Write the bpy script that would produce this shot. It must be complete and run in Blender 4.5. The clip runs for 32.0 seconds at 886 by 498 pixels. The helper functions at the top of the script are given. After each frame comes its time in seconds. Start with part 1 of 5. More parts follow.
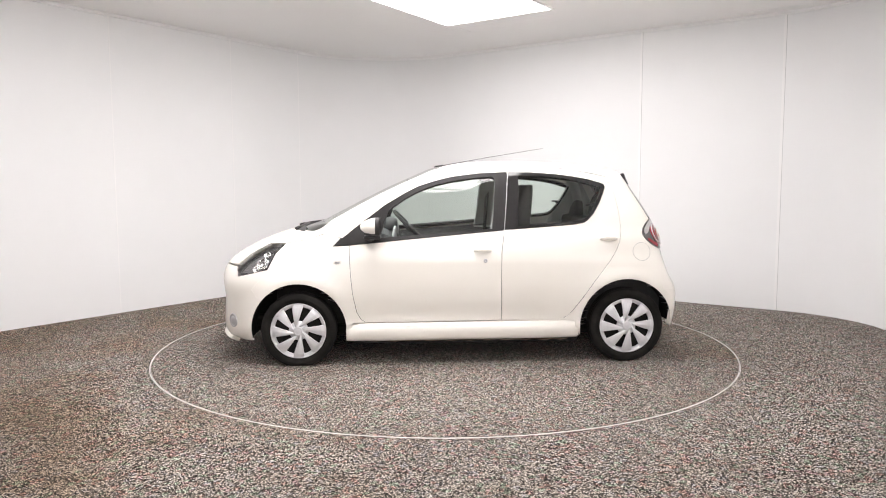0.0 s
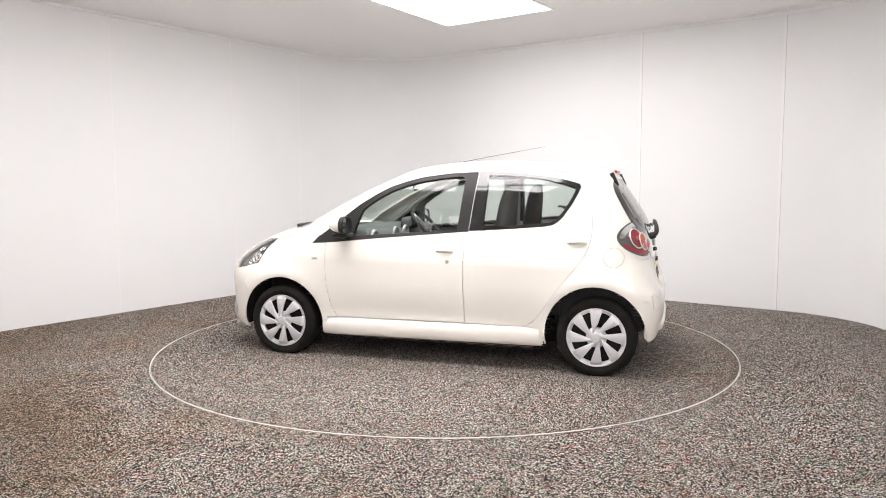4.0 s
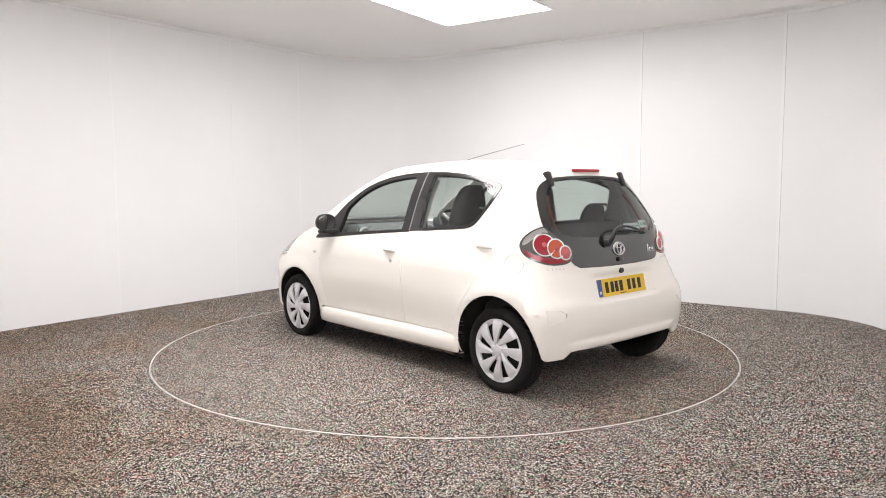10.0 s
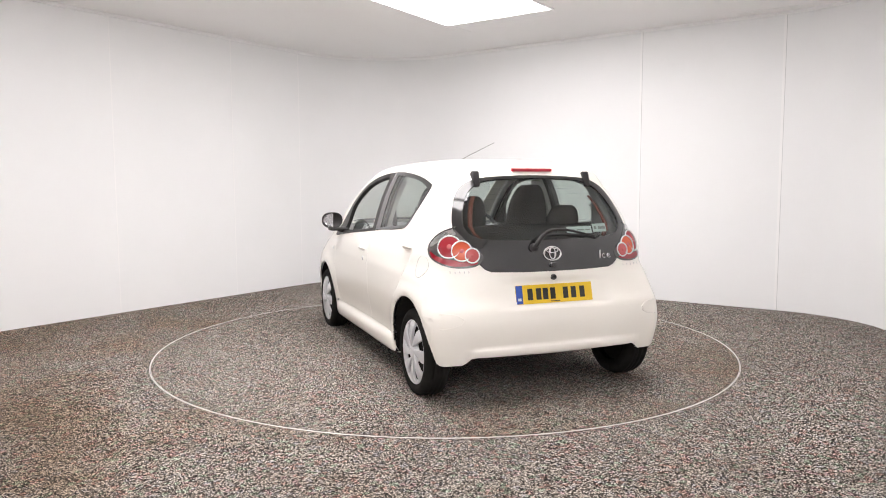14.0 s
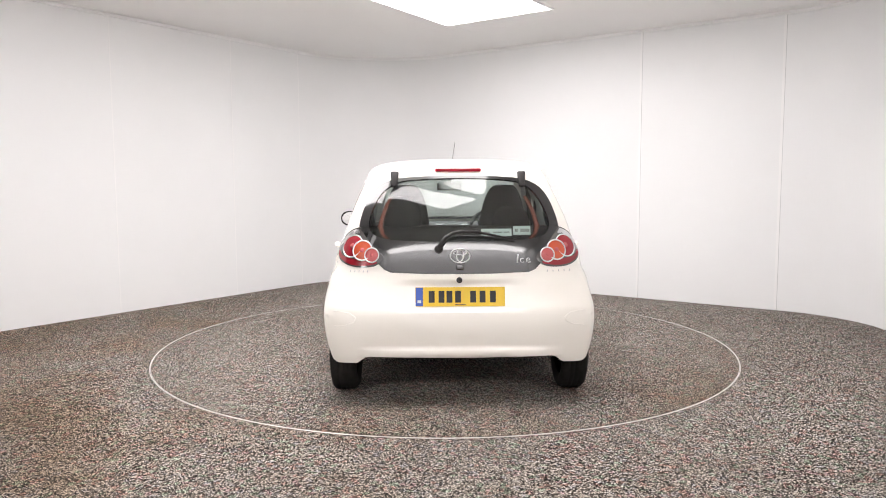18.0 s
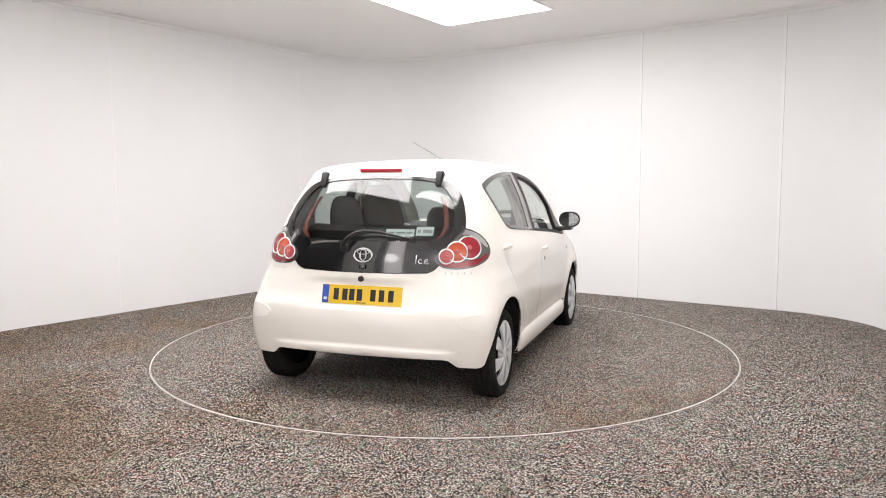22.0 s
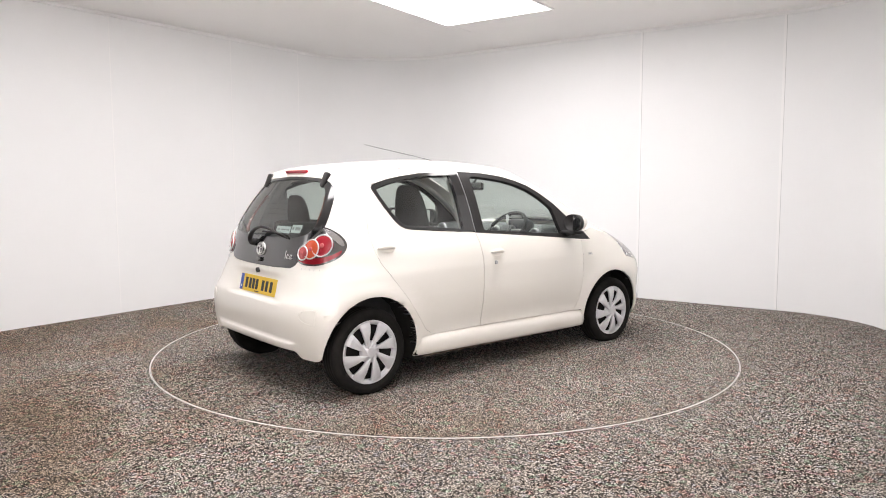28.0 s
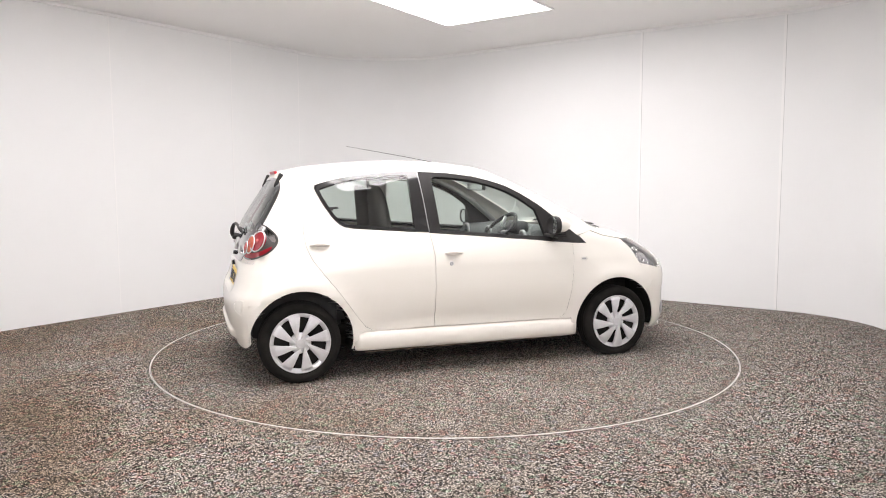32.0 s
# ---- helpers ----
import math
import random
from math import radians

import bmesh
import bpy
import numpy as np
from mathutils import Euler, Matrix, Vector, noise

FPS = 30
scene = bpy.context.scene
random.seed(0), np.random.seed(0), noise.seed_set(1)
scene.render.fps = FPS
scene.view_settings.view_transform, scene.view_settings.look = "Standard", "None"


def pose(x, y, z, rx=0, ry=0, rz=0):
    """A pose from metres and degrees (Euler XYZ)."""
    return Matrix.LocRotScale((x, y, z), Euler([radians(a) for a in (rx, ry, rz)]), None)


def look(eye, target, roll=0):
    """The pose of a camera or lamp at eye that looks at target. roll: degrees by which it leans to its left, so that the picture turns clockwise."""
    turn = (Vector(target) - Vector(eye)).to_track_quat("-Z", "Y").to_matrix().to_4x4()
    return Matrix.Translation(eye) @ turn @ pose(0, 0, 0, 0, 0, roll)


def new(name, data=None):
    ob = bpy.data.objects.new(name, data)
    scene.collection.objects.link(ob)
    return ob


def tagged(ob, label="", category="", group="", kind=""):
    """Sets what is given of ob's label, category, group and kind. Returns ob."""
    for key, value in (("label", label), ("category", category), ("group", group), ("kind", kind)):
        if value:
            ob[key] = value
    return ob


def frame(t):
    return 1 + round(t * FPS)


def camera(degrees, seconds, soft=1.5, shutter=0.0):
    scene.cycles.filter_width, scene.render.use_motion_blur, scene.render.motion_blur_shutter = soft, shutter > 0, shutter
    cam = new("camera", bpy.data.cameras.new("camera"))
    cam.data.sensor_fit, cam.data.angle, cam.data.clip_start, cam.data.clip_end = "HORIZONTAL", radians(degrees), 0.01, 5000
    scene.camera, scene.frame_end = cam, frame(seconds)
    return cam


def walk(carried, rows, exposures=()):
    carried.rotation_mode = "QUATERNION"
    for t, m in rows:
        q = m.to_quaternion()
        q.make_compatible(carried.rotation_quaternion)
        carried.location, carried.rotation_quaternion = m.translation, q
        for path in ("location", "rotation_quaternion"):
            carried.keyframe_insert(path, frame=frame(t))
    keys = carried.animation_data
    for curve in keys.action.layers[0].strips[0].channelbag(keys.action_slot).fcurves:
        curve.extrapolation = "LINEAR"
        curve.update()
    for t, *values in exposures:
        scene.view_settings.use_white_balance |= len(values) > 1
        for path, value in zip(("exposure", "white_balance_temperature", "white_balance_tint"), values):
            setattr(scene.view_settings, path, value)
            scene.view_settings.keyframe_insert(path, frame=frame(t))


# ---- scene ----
# The camera stands still beside the turntable, whose centre is the origin of the plan.
cam = camera(63.60, 32.0, soft=1.0)
EYE = Vector((0.0, -5.7407, 1.2770))
STAND = look(EYE, EYE + Vector((-0.00198, 0.99597, -0.08971)), -0.20)
walk(cam, [(0.0, STAND), (32.0, STAND)], [(0.0, 0.0, 6500, 15), (32.0, 0.0, 6500, 15)])

# ---- world and light: a closed white studio lit by panels in its ceiling ----
HEIGHT = 2.95
world = bpy.data.worlds.new("world")
world.use_nodes = True
world.node_tree.nodes["Background"].inputs[0].default_value = (0.9, 0.93, 1.0, 1)
world.node_tree.nodes["Background"].inputs[1].default_value = 0.05
scene.world = world
PANEL_POWER = 10.0


# ---- materials ----
def shader(name, base, rough=0.5, metal=0.0, coat=0.0, spec=0.5):
    m = bpy.data.materials.new(name)
    m.use_nodes = True
    b = m.node_tree.nodes["Principled BSDF"]
    b.inputs["Base Color"].default_value = (*base, 1)
    b.inputs["Roughness"].default_value = rough
    b.inputs["Metallic"].default_value = metal
    b.inputs["Coat Weight"].default_value = coat
    b.inputs["Coat Roughness"].default_value = 0.04
    b.inputs["Specular IOR Level"].default_value = spec
    return m


def node(m, kind, **inputs):
    n = m.node_tree.nodes.new(kind)
    for key, value in inputs.items():
        n.inputs[key.replace("_", " ")].default_value = value
    return n


def link(m, a, out, b, into):
    m.node_tree.links.new(a.outputs[out], b.inputs[into])


def principled(m):
    return m.node_tree.nodes["Principled BSDF"]


def worn(m, base, other, scale, amount=1.0, bump=0.0, fine=0.0, distance=0.002, rough=None):
    """Two scales of noise: broad stains in the colour, fine grain in the relief."""
    co = node(m, "ShaderNodeTexCoord")
    broad = node(m, "ShaderNodeTexNoise", Scale=scale, Detail=4.0, Roughness=0.6)
    link(m, co, "Object", broad, "Vector")
    ramp = node(m, "ShaderNodeValToRGB")
    ramp.color_ramp.elements[0].position, ramp.color_ramp.elements[1].position = 0.5 - 0.25 / amount, 0.5 + 0.25 / amount
    ramp.color_ramp.elements[0].color, ramp.color_ramp.elements[1].color = (*base, 1), (*other, 1)
    link(m, broad, "Fac", ramp, "Fac")
    link(m, ramp, "Color", principled(m), "Base Color")
    if rough:
        spread = node(m, "ShaderNodeMapRange", To_Min=rough[0], To_Max=rough[1])
        link(m, broad, "Fac", spread, "Value")
        link(m, spread, "Result", principled(m), "Roughness")
    if bump:
        grain = node(m, "ShaderNodeTexNoise", Scale=fine, Detail=3.0)
        link(m, co, "Object", grain, "Vector")
        relief = node(m, "ShaderNodeBump", Strength=bump, Distance=distance)
        link(m, grain, "Fac", relief, "Height")
        link(m, relief, "Normal", principled(m), "Normal")
    return m


def chips(name, seed, tint):
    """Resin-bound stone chips: black, brown, beige and pale ones, some reddish or greenish, over slow brown stains."""
    m = shader(name, (0.2, 0.2, 0.2), 0.85, spec=0.12)
    co = node(m, "ShaderNodeTexCoord")
    shift = node(m, "ShaderNodeMapping", Location=(seed, seed * 2.0, 0.0))
    link(m, co, "Object", shift, "Vector")
    cells = node(m, "ShaderNodeTexVoronoi", Scale=182.0, Randomness=1.0)
    link(m, shift, "Vector", cells, "Vector")
    pick = node(m, "ShaderNodeSeparateColor")
    link(m, cells, "Color", pick, "Color")
    clumps = node(m, "ShaderNodeTexVoronoi", Scale=38.0, Randomness=1.0)
    link(m, shift, "Vector", clumps, "Vector")
    patch_hue = node(m, "ShaderNodeSeparateColor")
    link(m, clumps, "Color", patch_hue, "Color")

    def steps(stops, source, out):
        ramp = node(m, "ShaderNodeValToRGB")
        ramp.color_ramp.interpolation = "CONSTANT"
        el = ramp.color_ramp.elements
        el[0].position, el[0].color = stops[0][0], (*stops[0][1], 1)
        el[1].position, el[1].color = stops[1][0], (*stops[1][1], 1)
        for at, c in stops[2:]:
            el.new(at).color = (*c, 1)
        link(m, source, out, ramp, "Fac")
        return ramp

    def times(a, a_out, b, b_out):
        mix = node(m, "ShaderNodeMix")
        mix.data_type, mix.blend_type = "RGBA", "MULTIPLY"
        mix.inputs[0].default_value = 1.0
        m.node_tree.links.new(a.outputs[a_out], mix.inputs[6])
        m.node_tree.links.new(b.outputs[b_out], mix.inputs[7])
        return mix
    tone = steps([(0.0, (0.012, 0.011, 0.010)), (0.21, (0.055, 0.050, 0.046)), (0.35, (0.17, 0.154, 0.141)), (0.50, (0.40, 0.368, 0.338)), (0.67, (0.83, 0.785, 0.74))], pick, "Red")
    hue = steps([(0.0, (1.0, 0.97, 0.92)), (0.45, (1.0, 1.0, 1.0)), (0.70, (1.0, 0.74, 0.70)), (0.80, (0.80, 1.0, 0.86)), (0.88, (0.88, 0.92, 1.0)), (0.95, (1.0, 0.78, 0.84))], patch_hue, "Green")
    colour = times(tone, "Color", hue, "Color")
    resin = node(m, "ShaderNodeValToRGB")
    resin.color_ramp.elements[0].position, resin.color_ramp.elements[1].position = 0.36, 0.62
    resin.color_ramp.elements[0].color, resin.color_ramp.elements[1].color = (1, 1, 1, 1), (0.26, 0.25, 0.24, 1)
    link(m, cells, "Distance", resin, "Fac")
    colour = times(colour, 2, resin, "Color")
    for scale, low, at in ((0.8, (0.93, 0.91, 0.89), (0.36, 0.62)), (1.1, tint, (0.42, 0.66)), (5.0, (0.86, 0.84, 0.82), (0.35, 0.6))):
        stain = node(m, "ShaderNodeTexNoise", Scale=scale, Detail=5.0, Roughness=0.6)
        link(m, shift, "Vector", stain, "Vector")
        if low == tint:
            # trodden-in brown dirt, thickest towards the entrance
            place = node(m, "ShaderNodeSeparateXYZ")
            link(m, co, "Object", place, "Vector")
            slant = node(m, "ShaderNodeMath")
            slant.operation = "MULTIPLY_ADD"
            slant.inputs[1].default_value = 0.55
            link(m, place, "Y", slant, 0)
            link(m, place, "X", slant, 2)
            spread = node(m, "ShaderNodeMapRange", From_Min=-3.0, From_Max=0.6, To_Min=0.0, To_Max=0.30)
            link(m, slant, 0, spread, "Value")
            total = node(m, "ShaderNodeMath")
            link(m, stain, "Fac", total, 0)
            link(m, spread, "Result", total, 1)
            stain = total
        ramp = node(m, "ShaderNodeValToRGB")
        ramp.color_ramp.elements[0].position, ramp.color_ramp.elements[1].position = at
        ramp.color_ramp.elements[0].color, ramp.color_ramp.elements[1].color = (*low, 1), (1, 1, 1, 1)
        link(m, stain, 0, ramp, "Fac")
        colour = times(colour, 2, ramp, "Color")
    m.node_tree.links.new(colour.outputs[2], principled(m).inputs["Base Color"])
    relief = node(m, "ShaderNodeBump", Strength=0.6, Distance=0.003)
    relief.invert = True
    link(m, cells, "Distance", relief, "Height")
    link(m, relief, "Normal", principled(m), "Normal")
    return m


def pane(name, tint, gloss=0.02):
    """A thin sheet of glass: tinted clear pane with a mirror gloss that grows at grazing angles."""
    m = bpy.data.materials.new(name)
    m.use_nodes = True
    t = m.node_tree
    t.nodes.clear()
    out = t.nodes.new("ShaderNodeOutputMaterial")
    clear = t.nodes.new("ShaderNodeBsdfTransparent")
    clear.inputs[0].default_value = (*tint, 1)
    shine = t.nodes.new("ShaderNodeBsdfGlossy")
    shine.inputs["Roughness"].default_value = gloss
    facing = t.nodes.new("ShaderNodeLayerWeight")
    facing.inputs["Blend"].default_value = 0.5
    power = t.nodes.new("ShaderNodeMath")
    power.operation = "POWER"
    power.inputs[1].default_value = 3.6
    fresnel = t.nodes.new("ShaderNodeMath")
    fresnel.operation = "MULTIPLY_ADD"
    fresnel.inputs[1].default_value, fresnel.inputs[2].default_value = 0.90, 0.075
    t.links.new(facing.outputs["Facing"], power.inputs[0])
    t.links.new(power.outputs[0], fresnel.inputs[0])
    mix = t.nodes.new("ShaderNodeMixShader")
    t.links.new(fresnel.outputs[0], mix.inputs[0])
    t.links.new(clear.outputs[0], mix.inputs[1])
    t.links.new(shine.outputs[0], mix.inputs[2])
    t.links.new(mix.outputs[0], out.inputs[0])
    return m


def glow(name, colour, power):
    m = bpy.data.materials.new(name)
    m.use_nodes = True
    b = principled(m)
    b.inputs["Base Color"].default_value = (*colour, 1)
    b.inputs["Emission Color"].default_value = (*colour, 1)
    b.inputs["Emission Strength"].default_value = power
    return m


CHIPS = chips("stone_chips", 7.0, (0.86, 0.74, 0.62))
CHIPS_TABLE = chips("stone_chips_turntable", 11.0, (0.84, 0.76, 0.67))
WALL = worn(shader("white_wall_panel", (0.8, 0.8, 0.8), 0.42, spec=0.25), (0.85, 0.855, 0.86), (0.88, 0.885, 0.89), 1.3, 0.8, 0.08, 220.0, 0.001, (0.32, 0.45))
CEILING = worn(shader("white_ceiling", (0.78, 0.77, 0.76), 0.6), (0.89, 0.88, 0.875), (0.92, 0.915, 0.91), 0.9, 0.8, 0.1, 160.0, 0.001)
TRIM = worn(shader("white_trim", (0.82, 0.82, 0.82), 0.3), (0.89, 0.89, 0.89), (0.92, 0.92, 0.92), 3.0)
STEEL = worn(shader("scuffed_aluminium", (0.6, 0.6, 0.6), 0.5, 0.25), (0.58, 0.56, 0.53), (0.80, 0.78, 0.75), 6.0, 1.0, rough=(0.3, 0.6))
GAP = shader("dark_gap", (0.02, 0.02, 0.02), 0.9)
LIGHT = glow("lit_panel", (1.0, 0.985, 0.96), PANEL_POWER)
LAMP = glow("lit_lamp", (1.0, 0.985, 0.96), 9.0)
SOFT = glow("lit_light_box", (1.0, 0.985, 0.96), 3.0)
STRIP = glow("lit_strip", (1.0, 0.93, 0.82), 5.0)
# near black: the dim workshop's darkness is put into its surface colour
GLOOM = worn(shader("workshop_gloom", (0.03, 0.03, 0.03), 0.8), (0.02, 0.02, 0.02), (0.06, 0.055, 0.05), 1.5)
PAINT = worn(shader("white_paint", (0.82, 0.80, 0.76), 0.35, coat=0.6), (0.89, 0.855, 0.785), (0.905, 0.875, 0.815), 2.2, 0.8, 0.012, 900.0, 0.0004, (0.3, 0.4))
BLACK = worn(shader("satin_black", (0.02, 0.02, 0.02), 0.4, spec=0.25), (0.022, 0.021, 0.021), (0.036, 0.034, 0.034), 9.0, 1.0, 0.1, 400.0, 0.0005, (0.32, 0.5))
GLOSSBLACK = shader("gloss_black", (0.012, 0.012, 0.013), 0.12, coat=1.0)
PLASTIC = worn(shader("black_plastic", (0.025, 0.025, 0.026), 0.6), (0.018, 0.018, 0.019), (0.035, 0.035, 0.036), 12.0, 1.0, 0.3, 600.0, 0.001)
RUBBER = worn(shader("tyre_rubber", (0.02, 0.02, 0.02), 0.9, spec=0.15), (0.010, 0.0095, 0.009), (0.024, 0.022, 0.02), 7.0, 1.0, 0.25, 300.0, 0.001)
HUB = worn(shader("silver_hubcap", (0.6, 0.6, 0.62), 0.35, 0.35), (0.68, 0.68, 0.70), (0.78, 0.78, 0.80), 14.0, 1.0, 0.05, 500.0, 0.0005, (0.28, 0.42))
WELL = worn(shader("wheel_well", (0.02, 0.02, 0.02), 0.9, spec=0.1), (0.012, 0.011, 0.011), (0.03, 0.028, 0.026), 8.0)
SEAT = worn(shader("dark_seat_cloth", (0.03, 0.03, 0.032), 0.9), (0.042, 0.040, 0.040), (0.075, 0.072, 0.072), 10.0, 1.0, 0.05, 120.0, 0.001)
DASH = worn(shader("grey_dashboard", (0.07, 0.075, 0.08), 0.6), (0.085, 0.088, 0.092), (0.13, 0.133, 0.138), 8.0, 1.0, 0.3, 500.0, 0.001)
SILVER = shader("silver_plastic", (0.5, 0.5, 0.51), 0.35, 0.5)
CHROME = shader("chrome", (0.85, 0.85, 0.86), 0.12, 1.0)
GLASS = pane("window_glass", (0.80, 0.86, 0.83))
REARGLASS = pane("rear_window_glass", (0.62, 0.68, 0.66))
LENS = pane("clear_lens", (0.9, 0.9, 0.9))
RED = shader("red_lens", (0.30, 0.012, 0.022), 0.22, coat=0.3)
AMBER = shader("orange_red_lens", (0.54, 0.085, 0.035), 0.22, coat=0.3)
BRAKE = shader("red_brake_lens", (0.42, 0.006, 0.02), 0.3, coat=0.2)
RINGS = shader("bright_lamp_ring", (0.8, 0.8, 0.8), 0.2, 0.3)
SMOKE = shader("smoked_lens", (0.075, 0.07, 0.068), 0.08, coat=1.0)
BRIGHT = shader("lamp_bright_work", (0.66, 0.65, 0.65), 0.16, 1.0, coat=0.5)
SEAM = shader("grey_seam_sealer", (0.42, 0.42, 0.42), 0.6)
LINING = worn(shader("pale_grey_lining", (0.45, 0.45, 0.44), 0.8), (0.44, 0.44, 0.43), (0.54, 0.54, 0.53), 8.0)
JOINT = shader("pale_grey_joint", (0.55, 0.55, 0.56), 0.6)
HOUSING = worn(shader("grey_lamp_housing", (0.2, 0.2, 0.2), 0.35, 0.4), (0.16, 0.16, 0.165), (0.26, 0.26, 0.265), 30.0)
ORANGE = shader("orange_trim", (0.20, 0.04, 0.02), 0.7)
ROSE = shader("pale_red_lens", (0.46, 0.09, 0.09), 0.2, coat=0.3)
YELLOW = worn(shader("yellow_plate", (0.75, 0.5, 0.02), 0.35), (0.74, 0.48, 0.012), (0.80, 0.54, 0.02), 12.0)
FLANGE = worn(shader("dirty_underseal", (0.12, 0.09, 0.07), 0.8), (0.05, 0.04, 0.03), (0.30, 0.22, 0.16), 14.0)
BLUE = shader("blue_band", (0.03, 0.09, 0.42), 0.4)
INK = shader("black_print", (0.012, 0.012, 0.012), 0.5)
PAPER = shader("pale_sticker", (0.62, 0.70, 0.68), 0.5)
PILLAR = worn(shader("grey_interior_trim", (0.3, 0.3, 0.3), 0.7), (0.26, 0.26, 0.255), (0.34, 0.34, 0.335), 8.0)


# ---- mesh helpers ----
def part(name, bm, material, parent=None, label="", smooth=False):
    me = bpy.data.meshes.new(name)
    if smooth:
        for f in bm.faces:
            f.smooth = True
    bm.to_mesh(me)
    bm.free()
    me.materials.append(material)
    ob = new(name, me)
    if parent:
        ob.parent = parent
    return tagged(ob, label)


def thing(name, m, label, category, group=""):
    ob = new(name)
    ob.empty_display_size = 0.2
    ob.matrix_basis = m
    return tagged(ob, label, category, group)


def box(bm, lo, hi, bevel=0.0):
    """A box between two corners, its edges bevelled."""
    got = bmesh.ops.create_cube(bm, size=1.0)["verts"]
    for v in got:
        v.co = Vector([(a + b) / 2 + c * (b - a) for a, b, c in zip(lo, hi, v.co)])
    if bevel:
        bmesh.ops.bevel(bm, geom=list({e for v in got for e in v.link_edges}), offset=bevel, segments=2, affect="EDGES", profile=0.6)
    return bm


def tube(bm, points, radius, sides=8, closed=False, flat=1.0, radii=None):
    """A rod of round (or flattened) section along a line of points."""
    points = [Vector(p) for p in points]
    rings, count = [], len(points)
    for i, p in enumerate(points):
        a = points[(i - 1) % count] if closed or i else p
        b = points[(i + 1) % count] if closed or i < count - 1 else p
        way = (b - a).normalized()
        side = way.cross(Vector((0, 0, 1)))
        side = side.normalized() if side.length > 1e-4 else Vector((1, 0, 0))
        up = side.cross(way)
        r = radii[i] if radii else radius
        rings.append([bm.verts.new(p + r * (side * math.cos(k * math.tau / sides) + flat * up * math.sin(k * math.tau / sides))) for k in range(sides)])
    for i in range(count if closed else count - 1):
        a, b = rings[i], rings[(i + 1) % count]
        for k in range(sides):
            bm.faces.new((a[k], a[(k + 1) % sides], b[(k + 1) % sides], b[k]))
    if not closed:
        bm.faces.new(rings[0][::-1]), bm.faces.new(rings[-1])
    return bm


def lathe(bm, profile, steps=48, m=None):
    """Turns a line of (radius, along) round the y axis."""
    rings = []
    for r, y in profile:
        if r < 1e-6:
            rings.append([bm.verts.new((0, y, 0))])
        else:
            rings.append([bm.verts.new((r * math.cos(k * math.tau / steps), y, r * math.sin(k * math.tau / steps))) for k in range(steps)])
    for a, b in zip(rings, rings[1:]):
        for k in range(steps):
            n = (k + 1) % steps
            face = [a[k % len(a)], a[n % len(a)], b[n % len(b)], b[k % len(b)]]
            face = [v for i, v in enumerate(face) if v not in face[:i]]
            if len(face) > 2:
                bm.faces.new(face)
    if m:
        bm.transform(m)
    bmesh.ops.recalc_face_normals(bm, faces=bm.faces)
    return bm


def slab(bm, outline, z0, z1):
    """An upright prism over an outline of (x, y)."""
    low = [bm.verts.new((x, y, z0)) for x, y in outline]
    high = [bm.verts.new((x, y, z1)) for x, y in outline]
    count = len(outline)
    bm.faces.new(low[::-1]), bm.faces.new(high)
    for i in range(count):
        bm.faces.new((low[i], low[(i + 1) % count], high[(i + 1) % count], high[i]))
    bmesh.ops.recalc_face_normals(bm, faces=bm.faces)
    return bm


# ---- the studio: its plan turns with the walls, u along the far wall and v away from it ----
CORNER = Vector((-1.06, 4.47))
ALONG, OUT = Vector((0.8215, -0.5702)), Vector((-0.5810, -0.8139))


def plan(u, v):
    return CORNER + ALONG * u + OUT * v


def fillet(a, corner, b, radius, steps=44):
    """A rounded corner between two straight walls."""
    p, q = (a - corner).normalized(), (b - corner).normalized()
    half = p.angle(q) / 2
    reach = radius / math.tan(half)
    centre = corner + (p + q).normalized() * radius / math.sin(half)
    s, e = corner + p * reach, corner + q * reach
    out = []
    t0 = math.atan2(s.y - centre.y, s.x - centre.x)
    t1 = math.atan2(e.y - centre.y, e.x - centre.x)
    turn = (t1 - t0 + math.pi) % math.tau - math.pi
    for i in range(steps + 1):
        t = t0 + turn * i / steps
        out.append(centre + radius * Vector((math.cos(t), math.sin(t))))
    return out


WIDE, DEEP = 6.52, 6.50
C_BACK, C_RIGHT = plan(0, 0), plan(WIDE, 0)
C_LEFT, C_NEAR = plan(0, DEEP), plan(WIDE, DEEP)
RIGHT_END, LEFT_END = plan(WIDE, 2.30), plan(3.50, DEEP)
BAY_RIGHT, BAY_LEFT = Vector((2.35, -6.9)), Vector((-1.95, -6.9))
BAY_R0, BAY_L0 = Vector((2.35, -2.6)), Vector((-1.95, -3.7))
back_arc = fillet(C_LEFT, C_BACK, C_RIGHT, 1.35)
right_arc = fillet(C_BACK, C_RIGHT, C_NEAR, 1.12)
left_arc = fillet(C_NEAR, C_LEFT, C_BACK, 1.2)
OUTLINE = back_arc + right_arc + [RIGHT_END, BAY_R0, BAY_RIGHT, BAY_LEFT, BAY_L0, LEFT_END, plan(1.62, DEEP)] + left_arc
# inside lies on the right-hand side when the outline is walked


def outward(line, gap):
    """The line moved out of the room by a gap."""
    out = []
    for i, p in enumerate(line):
        a, b = line[max(i - 1, 0)], line[min(i + 1, len(line) - 1)]
        w = (b - a).normalized()
        out.append(p + Vector((-w.y, w.x)) * gap)
    return out


def wall_strip(bm, line, z0, z1, inner, outer):
    """A wall or trim with thickness along a line on the plan."""
    a, b = outward(line, inner), outward(line, outer)
    return slab(bm, [tuple(p) for p in a] + [tuple(p) for p in b[::-1]], z0, z1) if len(line) == 2 else strip_grid(bm, a, b, z0, z1)


